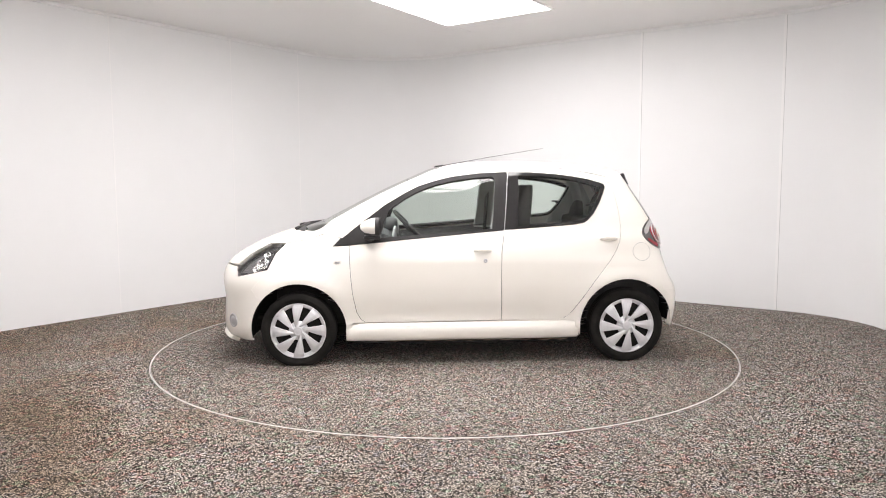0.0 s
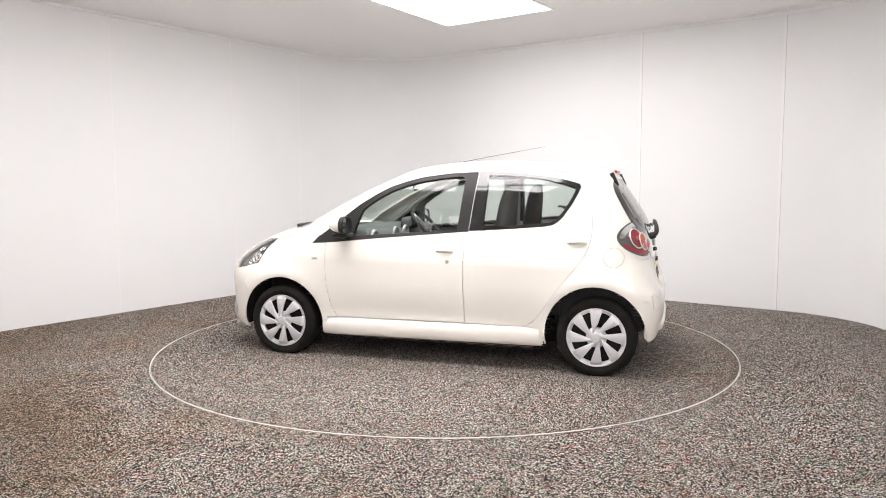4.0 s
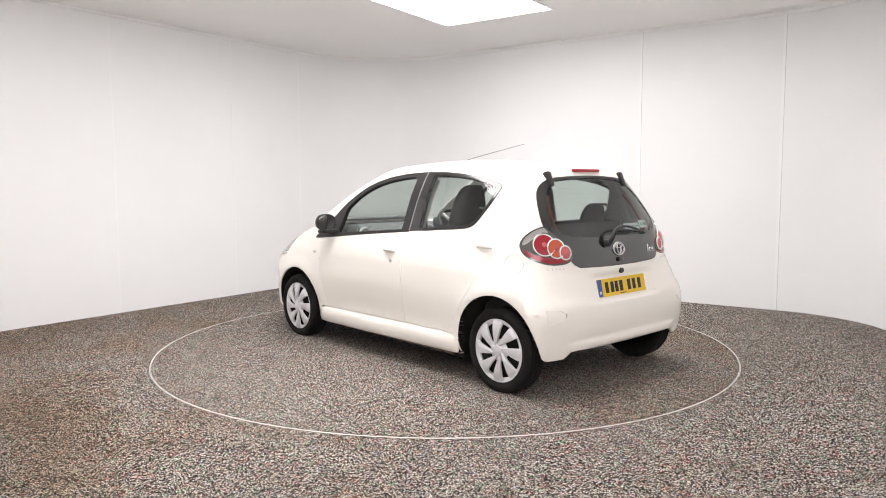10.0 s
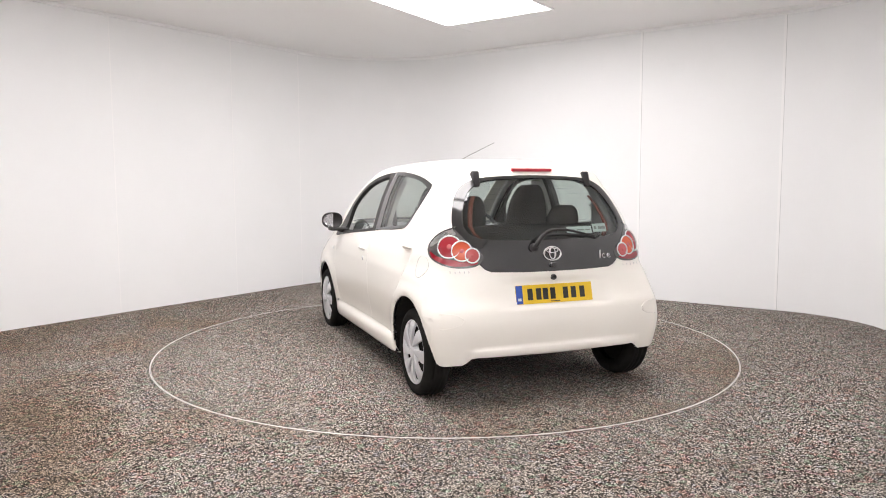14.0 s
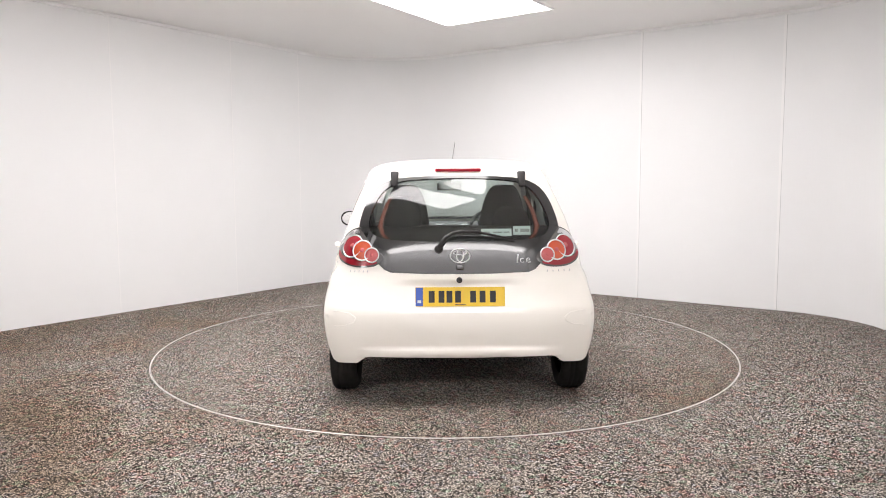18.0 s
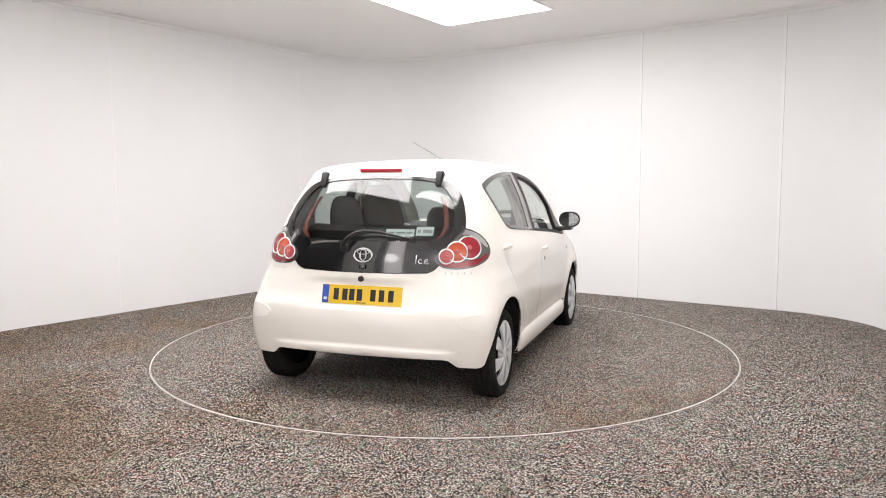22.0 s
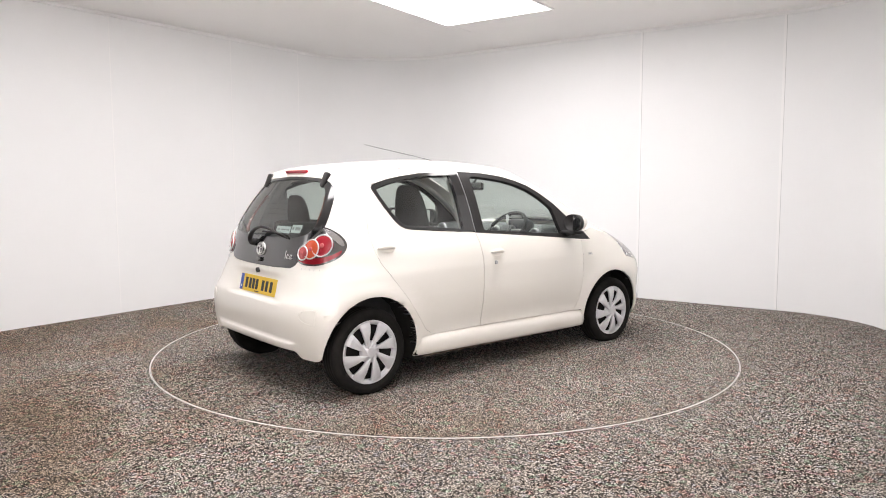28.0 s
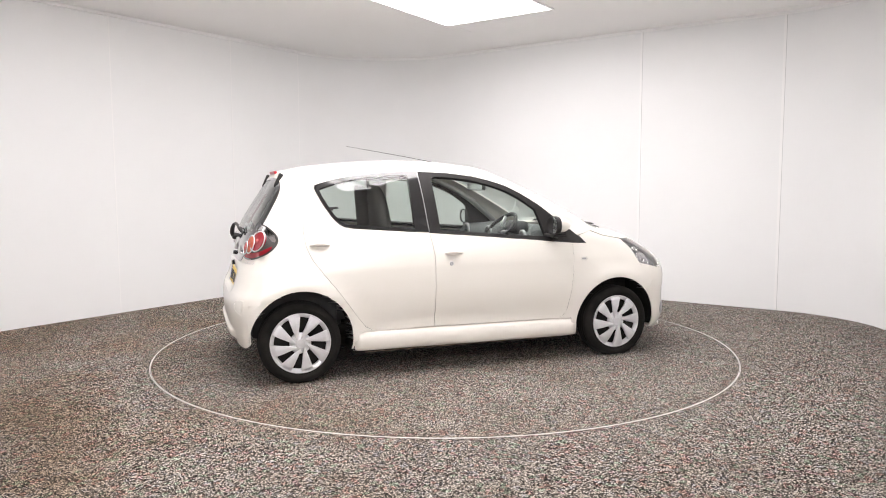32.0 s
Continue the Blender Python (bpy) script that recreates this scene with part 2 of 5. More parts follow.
def strip_grid(bm, a, b, z0, z1):
    rows = [[bm.verts.new((*p, z)) for p in line] for line, z in ((a, z0), (a, z1), (b, z1), (b, z0))]
    for k in range(4):
        lo, hi = rows[k], rows[(k + 1) % 4]
        for i in range(len(a) - 1):
            bm.faces.new((lo[i], lo[i + 1], hi[i + 1], hi[i]))
    for i in (0, -1):
        bm.faces.new([r[i] for r in rows])
    bmesh.ops.recalc_face_normals(bm, faces=bm.faces)
    return bm


def straight(a, b, pieces):
    return [a + (b - a) * i / pieces for i in range(pieces + 1)]


def wall(name, line, label, joints=()):
    """A panelled wall: its core with a white skin, and cover strips over the joints."""
    bm = wall_strip(bmesh.new(), line, 0.0, HEIGHT, 0.0, 0.10)
    ob = tagged(part(name, bm, WALL, smooth=False), label, "wall", kind="structure")
    for p, w in joints:
        side = Vector((-w.y, w.x))
        bm = bmesh.new()
        half, proud = (0.012, 0.003) if w.x > 0.7 else (0.006, 0.001)
        box(bm, (-half, -proud, 0.0), (half, 0.012, HEIGHT - 0.03), 0.0008)
        bm.transform(Matrix(((w.x, side.x, 0, p.x), (w.y, side.y, 0, p.y), (0, 0, 1, 0), (0, 0, 0, 1))))
        part("cover_strip", bm, TRIM, ob, "white joint strip")
        if w.x < 0.7:
            continue
        bm = box(bmesh.new(), (half, -0.0012, 0.0), (half + 0.35 * half, 0.012, HEIGHT - 0.03))
        bm.transform(Matrix(((w.x, side.x, 0, p.x), (w.y, side.y, 0, p.y), (0, 0, 1, 0), (0, 0, 0, 1))))
        part("joint", bm, JOINT, ob, "thin grey joint beside the strip")
    return ob


down = (C_LEFT - C_BACK).normalized()
along = (C_RIGHT - C_BACK).normalized()
seam_l = [Vector((-2.44, 2.56)) + down * d for d in (0.0, 1.44, 2.88)]
seam_r = [Vector((2.18, 2.26)), Vector((3.34, 1.41))]
onwall = lambda p, c, w: c + w * (p - c).dot(w)
wall("wall_back_left", straight(left_arc[-1], back_arc[0], 1), "white panelled studio wall with thin joint strips", [(onwall(p, C_BACK, down), -down) for p in seam_l])
wall("wall_back_corner", back_arc, "white rounded studio corner wall", [(back_arc[0] + (back_arc[1] - back_arc[0]) * 0.1, -down)])
wall("wall_back_right", straight(back_arc[-1], right_arc[0], 1), "white panelled studio wall with thin joint strips", [(onwall(p, C_BACK, along), along) for p in seam_r])
wall("wall_right_corner", right_arc, "white rounded studio corner wall")
wall("wall_right", straight(right_arc[-1], RIGHT_END, 1), "white panelled studio wall")
# unseen bay closed round the camera, its walls white to bounce more light
wall("wall_bay_right", [RIGHT_END, BAY_R0, BAY_RIGHT], "white wall added out of view round the camera to bounce light")
wall("wall_bay_end", [BAY_RIGHT, BAY_LEFT], "white wall added out of view round the camera to bounce light")
wall("wall_bay_left", [BAY_LEFT, BAY_L0, LEFT_END], "white wall added out of view round the camera to bounce light")
# the car's entrance, open to a dark workshop, in the wall that only mirrors show
ENTRY = plan(1.62, DEEP)
wall("wall_front_left", straight(ENTRY, left_arc[0], 1), "white panelled studio wall beside the entrance")
bm = wall_strip(bmesh.new(), [LEFT_END, ENTRY], 2.70, HEIGHT, 0.0, 0.10)
tagged(part("wall_lintel", bm, WALL), "white wall above the dark entrance", "wall", kind="structure")
# walls, ceiling and floor share one near-black colour that paints the room's gloom
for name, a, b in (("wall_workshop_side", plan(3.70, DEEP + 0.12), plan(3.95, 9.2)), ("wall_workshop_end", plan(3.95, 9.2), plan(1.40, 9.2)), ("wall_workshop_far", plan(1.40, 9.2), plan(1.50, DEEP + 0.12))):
    tagged(part(name, wall_strip(bmesh.new(), [a, b], 0.0, HEIGHT, 0.0, 0.08), GLOOM), "workshop wall beyond the entrance, the gloom put into its colour", "wall", kind="structure")
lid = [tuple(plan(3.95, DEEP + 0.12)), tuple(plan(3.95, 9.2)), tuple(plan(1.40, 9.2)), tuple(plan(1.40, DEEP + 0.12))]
tagged(part("ceiling_workshop", slab(bmesh.new(), lid, 2.80, 2.90), GLOOM), "workshop ceiling, the gloom put into its colour", "ceiling", kind="structure")
tagged(part("floor_workshop", slab(bmesh.new(), lid, -0.05, 0.0), GLOOM), "workshop floor, the gloom put into its colour", "floor", kind="structure")
mid = plan(2.1, 8.9)
strip = thing("strip_light", Matrix(((ALONG.x, OUT.x, 0, mid.x), (ALONG.y, OUT.y, 0, mid.y), (0, 0, 1, 2.80), (0, 0, 0, 1))), "slim lit strip light under the dark workshop ceiling", "light")
part("lamp_housing", box(bmesh.new(), (-0.55, -0.05, -0.08), (0.55, 0.05, 0.0), 0.008), TRIM, strip, "white housing")
part("lamp_glass", box(bmesh.new(), (-0.53, -0.035, -0.115), (0.53, 0.035, -0.078), 0.01), STRIP, strip, "glowing white tube cover")
wall("wall_left_corner", left_arc, "white rounded studio corner wall")

RADIUS = 2.229
bm = bmesh.new()
outer = [bm.verts.new((*p, 0.0)) for p in outward(OUTLINE + OUTLINE[:1], 0.05)[:-1]]
hole = [bm.verts.new(((RADIUS + 0.005) * math.cos(k * math.tau / 128), (RADIUS + 0.005) * math.sin(k * math.tau / 128), 0.0)) for k in range(128)]
for ring in (outer, hole):
    for i in range(len(ring)):
        bm.edges.new((ring[i], ring[(i + 1) % len(ring)]))
bmesh.ops.triangle_fill(bm, use_beauty=True, edges=bm.edges[:])
bm.faces.ensure_lookup_table()
for f in [f for f in bm.faces if f.calc_center_median().length < RADIUS]:
    bm.faces.remove(f)
for f in bm.faces:
    if f.normal.z < 0:
        f.normal_flip()
got = bmesh.ops.extrude_face_region(bm, geom=bm.faces[:])
bmesh.ops.translate(bm, verts=[v for v in got["geom"] if isinstance(v, bmesh.types.BMVert)], vec=(0, 0, -0.06))
bmesh.ops.recalc_face_normals(bm, faces=bm.faces)
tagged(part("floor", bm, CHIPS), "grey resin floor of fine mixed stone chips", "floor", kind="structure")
bm = slab(bmesh.new(), [tuple(p) for p in outward(OUTLINE + OUTLINE[:1], 0.08)[:-1]], -0.12, -0.06)
tagged(part("floor_base", bm, GAP), "dark concrete below the floor", "floor", kind="structure")
bm = slab(bmesh.new(), [tuple(p) for p in outward(OUTLINE + OUTLINE[:1], 0.08)[:-1]], HEIGHT, HEIGHT + 0.08)
tagged(part("ceiling", bm, CEILING), "white painted studio ceiling", "ceiling", kind="structure")
loop = OUTLINE + OUTLINE[:1]
bm = strip_grid(bmesh.new(), outward(loop, -0.022), outward(loop, -0.0005), HEIGHT - 0.03, HEIGHT - 0.001)
tagged(part("trim_cornice", bm, TRIM), "slim white strip where the walls meet the ceiling", "trim", kind="structure")


def ring(name, inner, outside, z0, z1, material, label):
    bm = bmesh.new()
    rows = []
    for r, z in ((inner, z0), (inner, z1), (outside, z1), (outside, z0)):
        rows.append([bm.verts.new((r * math.cos(k * math.tau / 160), r * math.sin(k * math.tau / 160), z)) for k in range(160)])
    for j in range(4):
        a, b = rows[j], rows[(j + 1) % 4]
        for k in range(160):
            bm.faces.new((a[k], a[(k + 1) % 160], b[(k + 1) % 160], b[k]))
    bmesh.ops.recalc_face_normals(bm, faces=bm.faces)
    return part(name, bm, material, None, label)


tagged(ring("trim_ring", RADIUS + 0.000, RADIUS + 0.0034, -0.05, 0.0006, STEEL, "thin aluminium ring let into the floor round the turntable"), category="trim", kind="structure")

turntable = thing("turntable", pose(0, 0, 0), "flush round turntable faced with stone chips under the car", "turntable")
bm = bmesh.new()
slab(bm, [((RADIUS - 0.006) * math.cos(k * math.tau / 160), (RADIUS - 0.006) * math.sin(k * math.tau / 160)) for k in range(160)], -0.055, 0.0)
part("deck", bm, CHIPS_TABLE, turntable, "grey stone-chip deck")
edge = ring("rim", RADIUS - 0.007, RADIUS - 0.0050, -0.055, 0.0004, STEEL, "thin metal rim")
edge.parent = turntable


def ceiling_light(a, b, c, d, label):
    mid = (a + c) / 2
    ob = thing("ceiling_light", pose(mid.x, mid.y, HEIGHT), label, "light", "ceiling lights")
    local = lambda p, k: tuple((p - mid) * k)
    bm = slab(bmesh.new(), [local(p, 1.0) for p in (a, b, c, d)], -0.012, -0.002)
    part("diffuser", bm, LIGHT, ob, "glowing white diffuser")
    for p, q in ((a, b), (b, c), (c, d), (d, a)):
        w = (q - p).normalized()
        n = Vector((w.y, -w.x))
        if n.dot(mid - p) > 0:
            n = -n
        bm = slab(bmesh.new(), [local(p - w * 0.02, 1), local(q + w * 0.02, 1), local(q + w * 0.02 + n * 0.022, 1), local(p - w * 0.02 + n * 0.022, 1)], -0.016, -0.001)
        part("frame", bm, TRIM, ob, "slim white frame")
    return ob


panel = lambda u0, v0, u1, v1: (plan(u0, v0), plan(u1, v0), plan(u1, v1), plan(u0, v1))
ceiling_light(plan(2.37, 1.46), plan(3.57, 1.46), plan(3.57, 3.66), plan(2.47, 3.66), "large glowing square light panel in the white ceiling")
ceiling_light(*panel(2.40, 4.05, 3.70, 5.38), "large glowing square light panel in the white ceiling")
ceiling_light(Vector((-1.03, -1.98)), Vector((0.04, -2.38)), Vector((0.36, -2.21)), Vector((-0.86, -1.945)), "narrow glowing light panel in the white ceiling")
ceiling_light(Vector((-0.83, -1.885)), Vector((0.40, -2.15)), Vector((0.92, -1.15)), Vector((-0.37, -1.05)), "large glowing light panel with one slanting side in the white ceiling")
# fill panel added out of view to brighten the right side of the room
ceiling_light(*panel(4.20, 2.00, 5.15, 2.90), "large glowing square light panel in the white ceiling")
# unseen fill behind the camera, added to lift the car's near side and floor
ceiling_light(Vector((-1.75, -6.84)), Vector((2.15, -6.84)), Vector((2.15, -6.02)), Vector((-1.75, -6.02)), "long glowing fill panel added out of view in the ceiling behind the camera")
# tall light boxes with two brighter lamps each on the wall ends at both sides of the entrance, turned to the car
for a, n, heights in ((Vector((-1.82, -3.24)), Vector((0.50, 0.866)), (0.98, 1.45)), (plan(1.40, DEEP - 0.12), -OUT.normalized(), (1.40, 1.85))):
    w = Vector((n.y, -n.x))
    ob = thing("light_box", Matrix(((w.x, n.x, 0, a.x), (w.y, n.y, 0, a.y), (0, 0, 1, 0), (0, 0, 0, 1))), "tall glowing white light box on the wall beside the entrance", "light", "light boxes")
    part("lamp_housing", box(bmesh.new(), (-0.20, -0.16, 0.0), (0.20, 0.05, 2.68), 0.012), TRIM, ob, "white housing")
    part("diffuser", box(bmesh.new(), (-0.18, 0.045, 0.30), (0.18, 0.054, 2.64), 0.003), SOFT, ob, "glowing white diffuser")
    for z in heights:
        bm = lathe(bmesh.new(), [(0, 0.068), (0.08, 0.066), (0.10, 0.060), (0.11, 0.050)], 32, Matrix.Translation((0, 0, z)))
        part("lamp_glass", bm, LAMP, ob, "bright round lamp", True)
# joints between the ceiling boards
for a, b in ((plan(2.36, 1.40), plan(2.37, 1.02)), (plan(4.95, 0.18), plan(5.50, 0.19))):
    w = (b - a).normalized()
    n = Vector((-w.y, w.x)) * 0.004
    bm = slab(bmesh.new(), [tuple(a - n), tuple(b - n), tuple(b + n), tuple(a + n)], HEIGHT - 0.003, HEIGHT + 0.002)
    tagged(part("trim_joint", bm, TRIM), "thin joint strip between white ceiling boards", "trim", kind="structure")


# ---- the car: a hull of level lines, from which each panel is cut ----
def smooth_curve(pairs):
    """A monotone cubic through (at, value) pairs."""
    xs, ys = np.array([p[0] for p in pairs], float), np.array([p[1] for p in pairs], float)
    h, d = np.diff(xs), np.diff(ys) / np.diff(xs)
    m = np.zeros(len(xs))
    m[0], m[-1] = d[0], d[-1]
    for i in range(1, len(xs) - 1):
        if d[i - 1] * d[i] > 0:
            a, b = 2 * h[i] + h[i - 1], h[i] + 2 * h[i - 1]
            m[i] = (a + b) / (a / d[i - 1] + b / d[i])

    def at(x):
        x = min(max(x, xs[0]), xs[-1])
        i = min(max(int(np.searchsorted(xs, x)) - 1, 0), len(xs) - 2)
        t = (x - xs[i]) / h[i]
        return float((1 + 2 * t) * (1 - t) ** 2 * ys[i] + t * (1 - t) ** 2 * h[i] * m[i] + t * t * (3 - 2 * t) * ys[i + 1] + t * t * (t - 1) * h[i] * m[i + 1])
    return at


FRONT = smooth_curve([(.14, 1.70), (.19, 1.795), (.25, 1.815), (.45, 1.805), (.60, 1.82), (.66, 1.812), (.716, 1.775), (.813, 1.636), (.887, 1.472), (.93, 1.34), (.96, 1.21),
                      (1.0, 1.075), (1.045, .985), (1.138, .805), (1.247, .585), (1.349, .355), (1.405, .215), (1.43, .09), (1.447, -.03), (1.457, -.17), (1.462, -.28)])
REAR = smooth_curve([(.14, -1.50), (.20, -1.54), (.28, -1.572), (.45, -1.592), (.55, -1.579), (.62, -1.548), (.72, -1.523), (.80, -1.507), (.90, -1.488), (1.0, -1.455), (1.1, -1.397),
                     (1.2, -1.332), (1.28, -1.278), (1.33, -1.245), (1.365, -1.222), (1.385, -1.16), (1.405, -1.07), (1.43, -.87), (1.447, -.66), (1.457, -.48), (1.462, -.34)])
HALF = smooth_curve([(.14, .68), (.19, .745), (.25, .772), (.32, .783), (.45, .798), (.58, .808), (.72, .809), (.80, .800), (.88, .780), (.955, .747), (1.10, .705), (1.20, .672), (1.27, .642),
                     (1.345, .604), (1.38, .578), (1.41, .52), (1.432, .43), (1.447, .32), (1.457, .17), (1.462, .03)])
TAPER = smooth_curve([(.14, .010), (.5, .011), (.6, .013), (.7, .022), (.80, .050), (.885, .047), (1.01, .05), (1.27, .086), (1.462, .086)])
NARROW = smooth_curve([(.14, .006), (.6, .010), (.74, .033), (.85, .048), (1.462, .046)])
AF = smooth_curve([(.14, .38), (.5, .40), (.75, .50), (.92, .50), (.96, .38), (1.02, .19), (1.36, .17), (1.405, .22), (1.43, .34), (1.462, .4)])
AR = smooth_curve([(.14, .18), (.5, .20), (.62, .25), (.75, .33), (.95, .33), (1.2, .24), (1.37, .23), (1.462, .3)])
PF, PR = 2.6, 3.8


def ends(z):
    f, r = FRONT(z), REAR(z)
    a, b = AF(z), AR(z)
    k = min(1.0, (f - r) * 0.5 / max(a, b))
    return f, r, a * k, b * k


def width(x, z):
    """Half the body's width, swelling a little round the wheel arches."""
    w = max(0.02, HALF(z) - TAPER(z) * max(0.0, -x - 0.3) ** 2 - NARROW(z) * max(0.0, x - 0.1) ** 2)
    if z < 0.8:
        for cx, cz, r in ((1.175, 0.250, 0.36), (-1.160, 0.272, 0.355)):
            w += 0.016 * math.exp(-((math.hypot(x - cx, z - cz) - r) / 0.05) ** 2)
        w -= 0.010 * math.exp(-((z - 0.36) / 0.07) ** 2) * math.exp(-(x / 0.75) ** 4)
    return w


def ease(a, b, x):
    t = min(1.0, max(0.0, (x - a) / (b - a)))
    return t * t * (3 - 2 * t)


PLATE_X = lambda z: -1.509 - 0.22 * (0.70 - z)


def hull(u, z, lift=0.0):
    """The skin: u 0 front centre, 1 front corner, 2 rear corner, 3 rear centre on the left side; negative, or past 3, on the right."""
    u = (u + 3.0) % 6.0 - 3.0
    side, u = (1.0, u) if u >= 0 else (-1.0, -u)
    f, r, a, b = ends(z)
    if u <= 1:
        p = (1 - u) * math.pi / 2
        x, k = f - a + a * math.sin(p) ** (2 / PF), max(0.0, math.cos(p)) ** (2 / PF)
    elif u < 2:
        x, k = (f - a) + (r + b - f + a) * (u - 1), 1.0
    else:
        p = (u - 2) * math.pi / 2
        x, k = r + b - b * math.sin(p) ** (2 / PR), max(0.0, math.cos(p)) ** (2 / PR)
        y = width(x, z) * k
        dish = ease(0.325, 0.275, y) * ease(0.548, 0.568, z) * ease(0.738, 0.690, z)
        x += dish * max(0.0, PLATE_X(z) - x)
        x -= 0.019 * ease(0.56, 0.50, y) * ease(0.275, 0.295, z) * ease(0.345, 0.325, z)
        return Vector((x, side * y, z))
    return Vector((x, side * width(x, z) * k, z))


def normal_at(u, z):
    e = 0.004
    a = hull(u + e, z) - hull(u - e, z)
    b = hull(u, z + e) - hull(u, z - e)
    n = a.cross(b)
    n.normalize()
    return n


def u_side(x, z):
    f, r, a, b = ends(z)
    if x > f - a:
        return 1 - math.asin(min(1.0, ((x - f + a) / a)) ** (PF / 2)) / (math.pi / 2)
    if x < r + b:
        return 2 + math.asin(min(1.0, ((r + b - x) / b)) ** (PR / 2)) / (math.pi / 2)
    return 1 + (x - f + a) / (r + b - f + a)


def u_end(y, z, rear):
    f, r, a, b = ends(z)
    w, n = width(r + b * 0.4 if rear else f - a * 0.4, z), PR if rear else PF
    p = math.acos(min(1.0, abs(y) / w) ** (n / 2)) / (math.pi / 2)
    u = 2 + p if rear else 1 - p
    return u if y >= 0 else ((6 - u) if rear else -u)


def dense(points, step=0.025):
    out = []
    for a, b in zip(points, points[1:] + points[:1]):
        if a[0] != b[0]:
            out.append(a)
            continue
        n = max(1, int(math.hypot(b[1] - a[1], b[2] - a[2]) / step))
        out += [(a[0], a[1] + (b[1] - a[1]) * i / n, a[2] + (b[2] - a[2]) * i / n) for i in range(n)]
    return out


def inset(points, gap):
    """Draws an outline of (tag, p, q) in by a gap, where its tags allow."""
    if not gap:
        return points
    area = sum(a[1] * b[2] - b[1] * a[2] for a, b in zip(points, points[1:] + points[:1]))
    s, out, count = (1 if area > 0 else -1), [], len(points)
    for i, p in enumerate(points):
        a, b = points[i - 1], points[(i + 1) % count]
        d1, d2 = Vector((p[1] - a[1], p[2] - a[2])), Vector((b[1] - p[1], b[2] - p[2]))
        if d1.length < 1e-6 or d2.length < 1e-6:
            out.append(p)
            continue
        d1.normalize(), d2.normalize()
        n = Vector((-d1.y - d2.y, d1.x + d2.x)) * s
        n = n.normalized() * gap / max(0.5, math.sqrt(max(0.0, (1 + d1.dot(d2)) / 2))) if n.length > 1e-6 else n
        out.append((p[0], p[1] + n.x, p[2] + n.y))
    return out


def rounded(points, radius):
    """Rounds the corners of an outline whose points carry one tag."""
    out, count = [], len(points)
    for i, p in enumerate(points):
        a, b = points[i - 1], points[(i + 1) % count]
        r = radius[i] if isinstance(radius, (list, tuple)) else radius
        v, va, vb = Vector(p[1:]), Vector(a[1:]), Vector(b[1:])
        r = min(r, (va - v).length * 0.45, (vb - v).length * 0.45)
        if r < 1e-4:
            out.append(p)
            continue
        s, e = v + (va - v).normalized() * r, v + (vb - v).normalized() * r
        for k in range(6):
            t = k / 5
            q = s * (1 - t) ** 2 + v * 2 * t * (1 - t) + e * t * t
            out.append((p[0], q.x, q.y))
    return out


def to_uz(points, side=1):
    """Outline points to the hull's own measures: s is (x, z) on the left or right side, f and r are (y, z) on the front and rear."""
    out = []
    for tag, p, q in points:
        if tag == "s":
            out.append((side * u_side(p, q), q))
        elif tag == "t":
            out.append((-u_side(p, q), q))
        elif tag == "w":
            out.append((6 - u_side(p, q), q))
        elif tag == "u":
            out.append((p, q))
        else:
            out.append((u_end(p * side, q, tag == "r"), q))
    return out


ULINES = sorted({round(i / 16, 5) for i in range(17)} | {round(1 + i / 44, 5) for i in range(45)} | {round(2 + i / 16, 5) for i in range(17)})
ULINES = sorted({-u for u in ULINES} | set(ULINES) | {6 - u for u in ULINES})
ZLINES = [0.548, 0.558, 0.568, 0.690, 0.699, 0.708, 0.717, 0.726, 0.735, 0.285, 0.295, 0.326, 0.335, 0.345] + [0.14 + 0.024 * i for i in range(52)] + [1.38 + 0.0068 * i for i in range(1, 13)]
ZLINES = sorted(ZLINES)


def clip(poly, axis, value, keep_less):
    out = []
    for i, p in enumerate(poly):
        a = poly[i - 1]
        ia, ip = (a[axis] <= value) == keep_less, (p[axis] <= value) == keep_less
        if ia != ip:
            t = (value - a[axis]) / (p[axis] - a[axis])
            c = [a[0] + t * (p[0] - a[0]), a[1] + t * (p[1] - a[1])]
            c[axis] = value
            out.append(tuple(c))
        if ip:
            out.append(p)
    return out


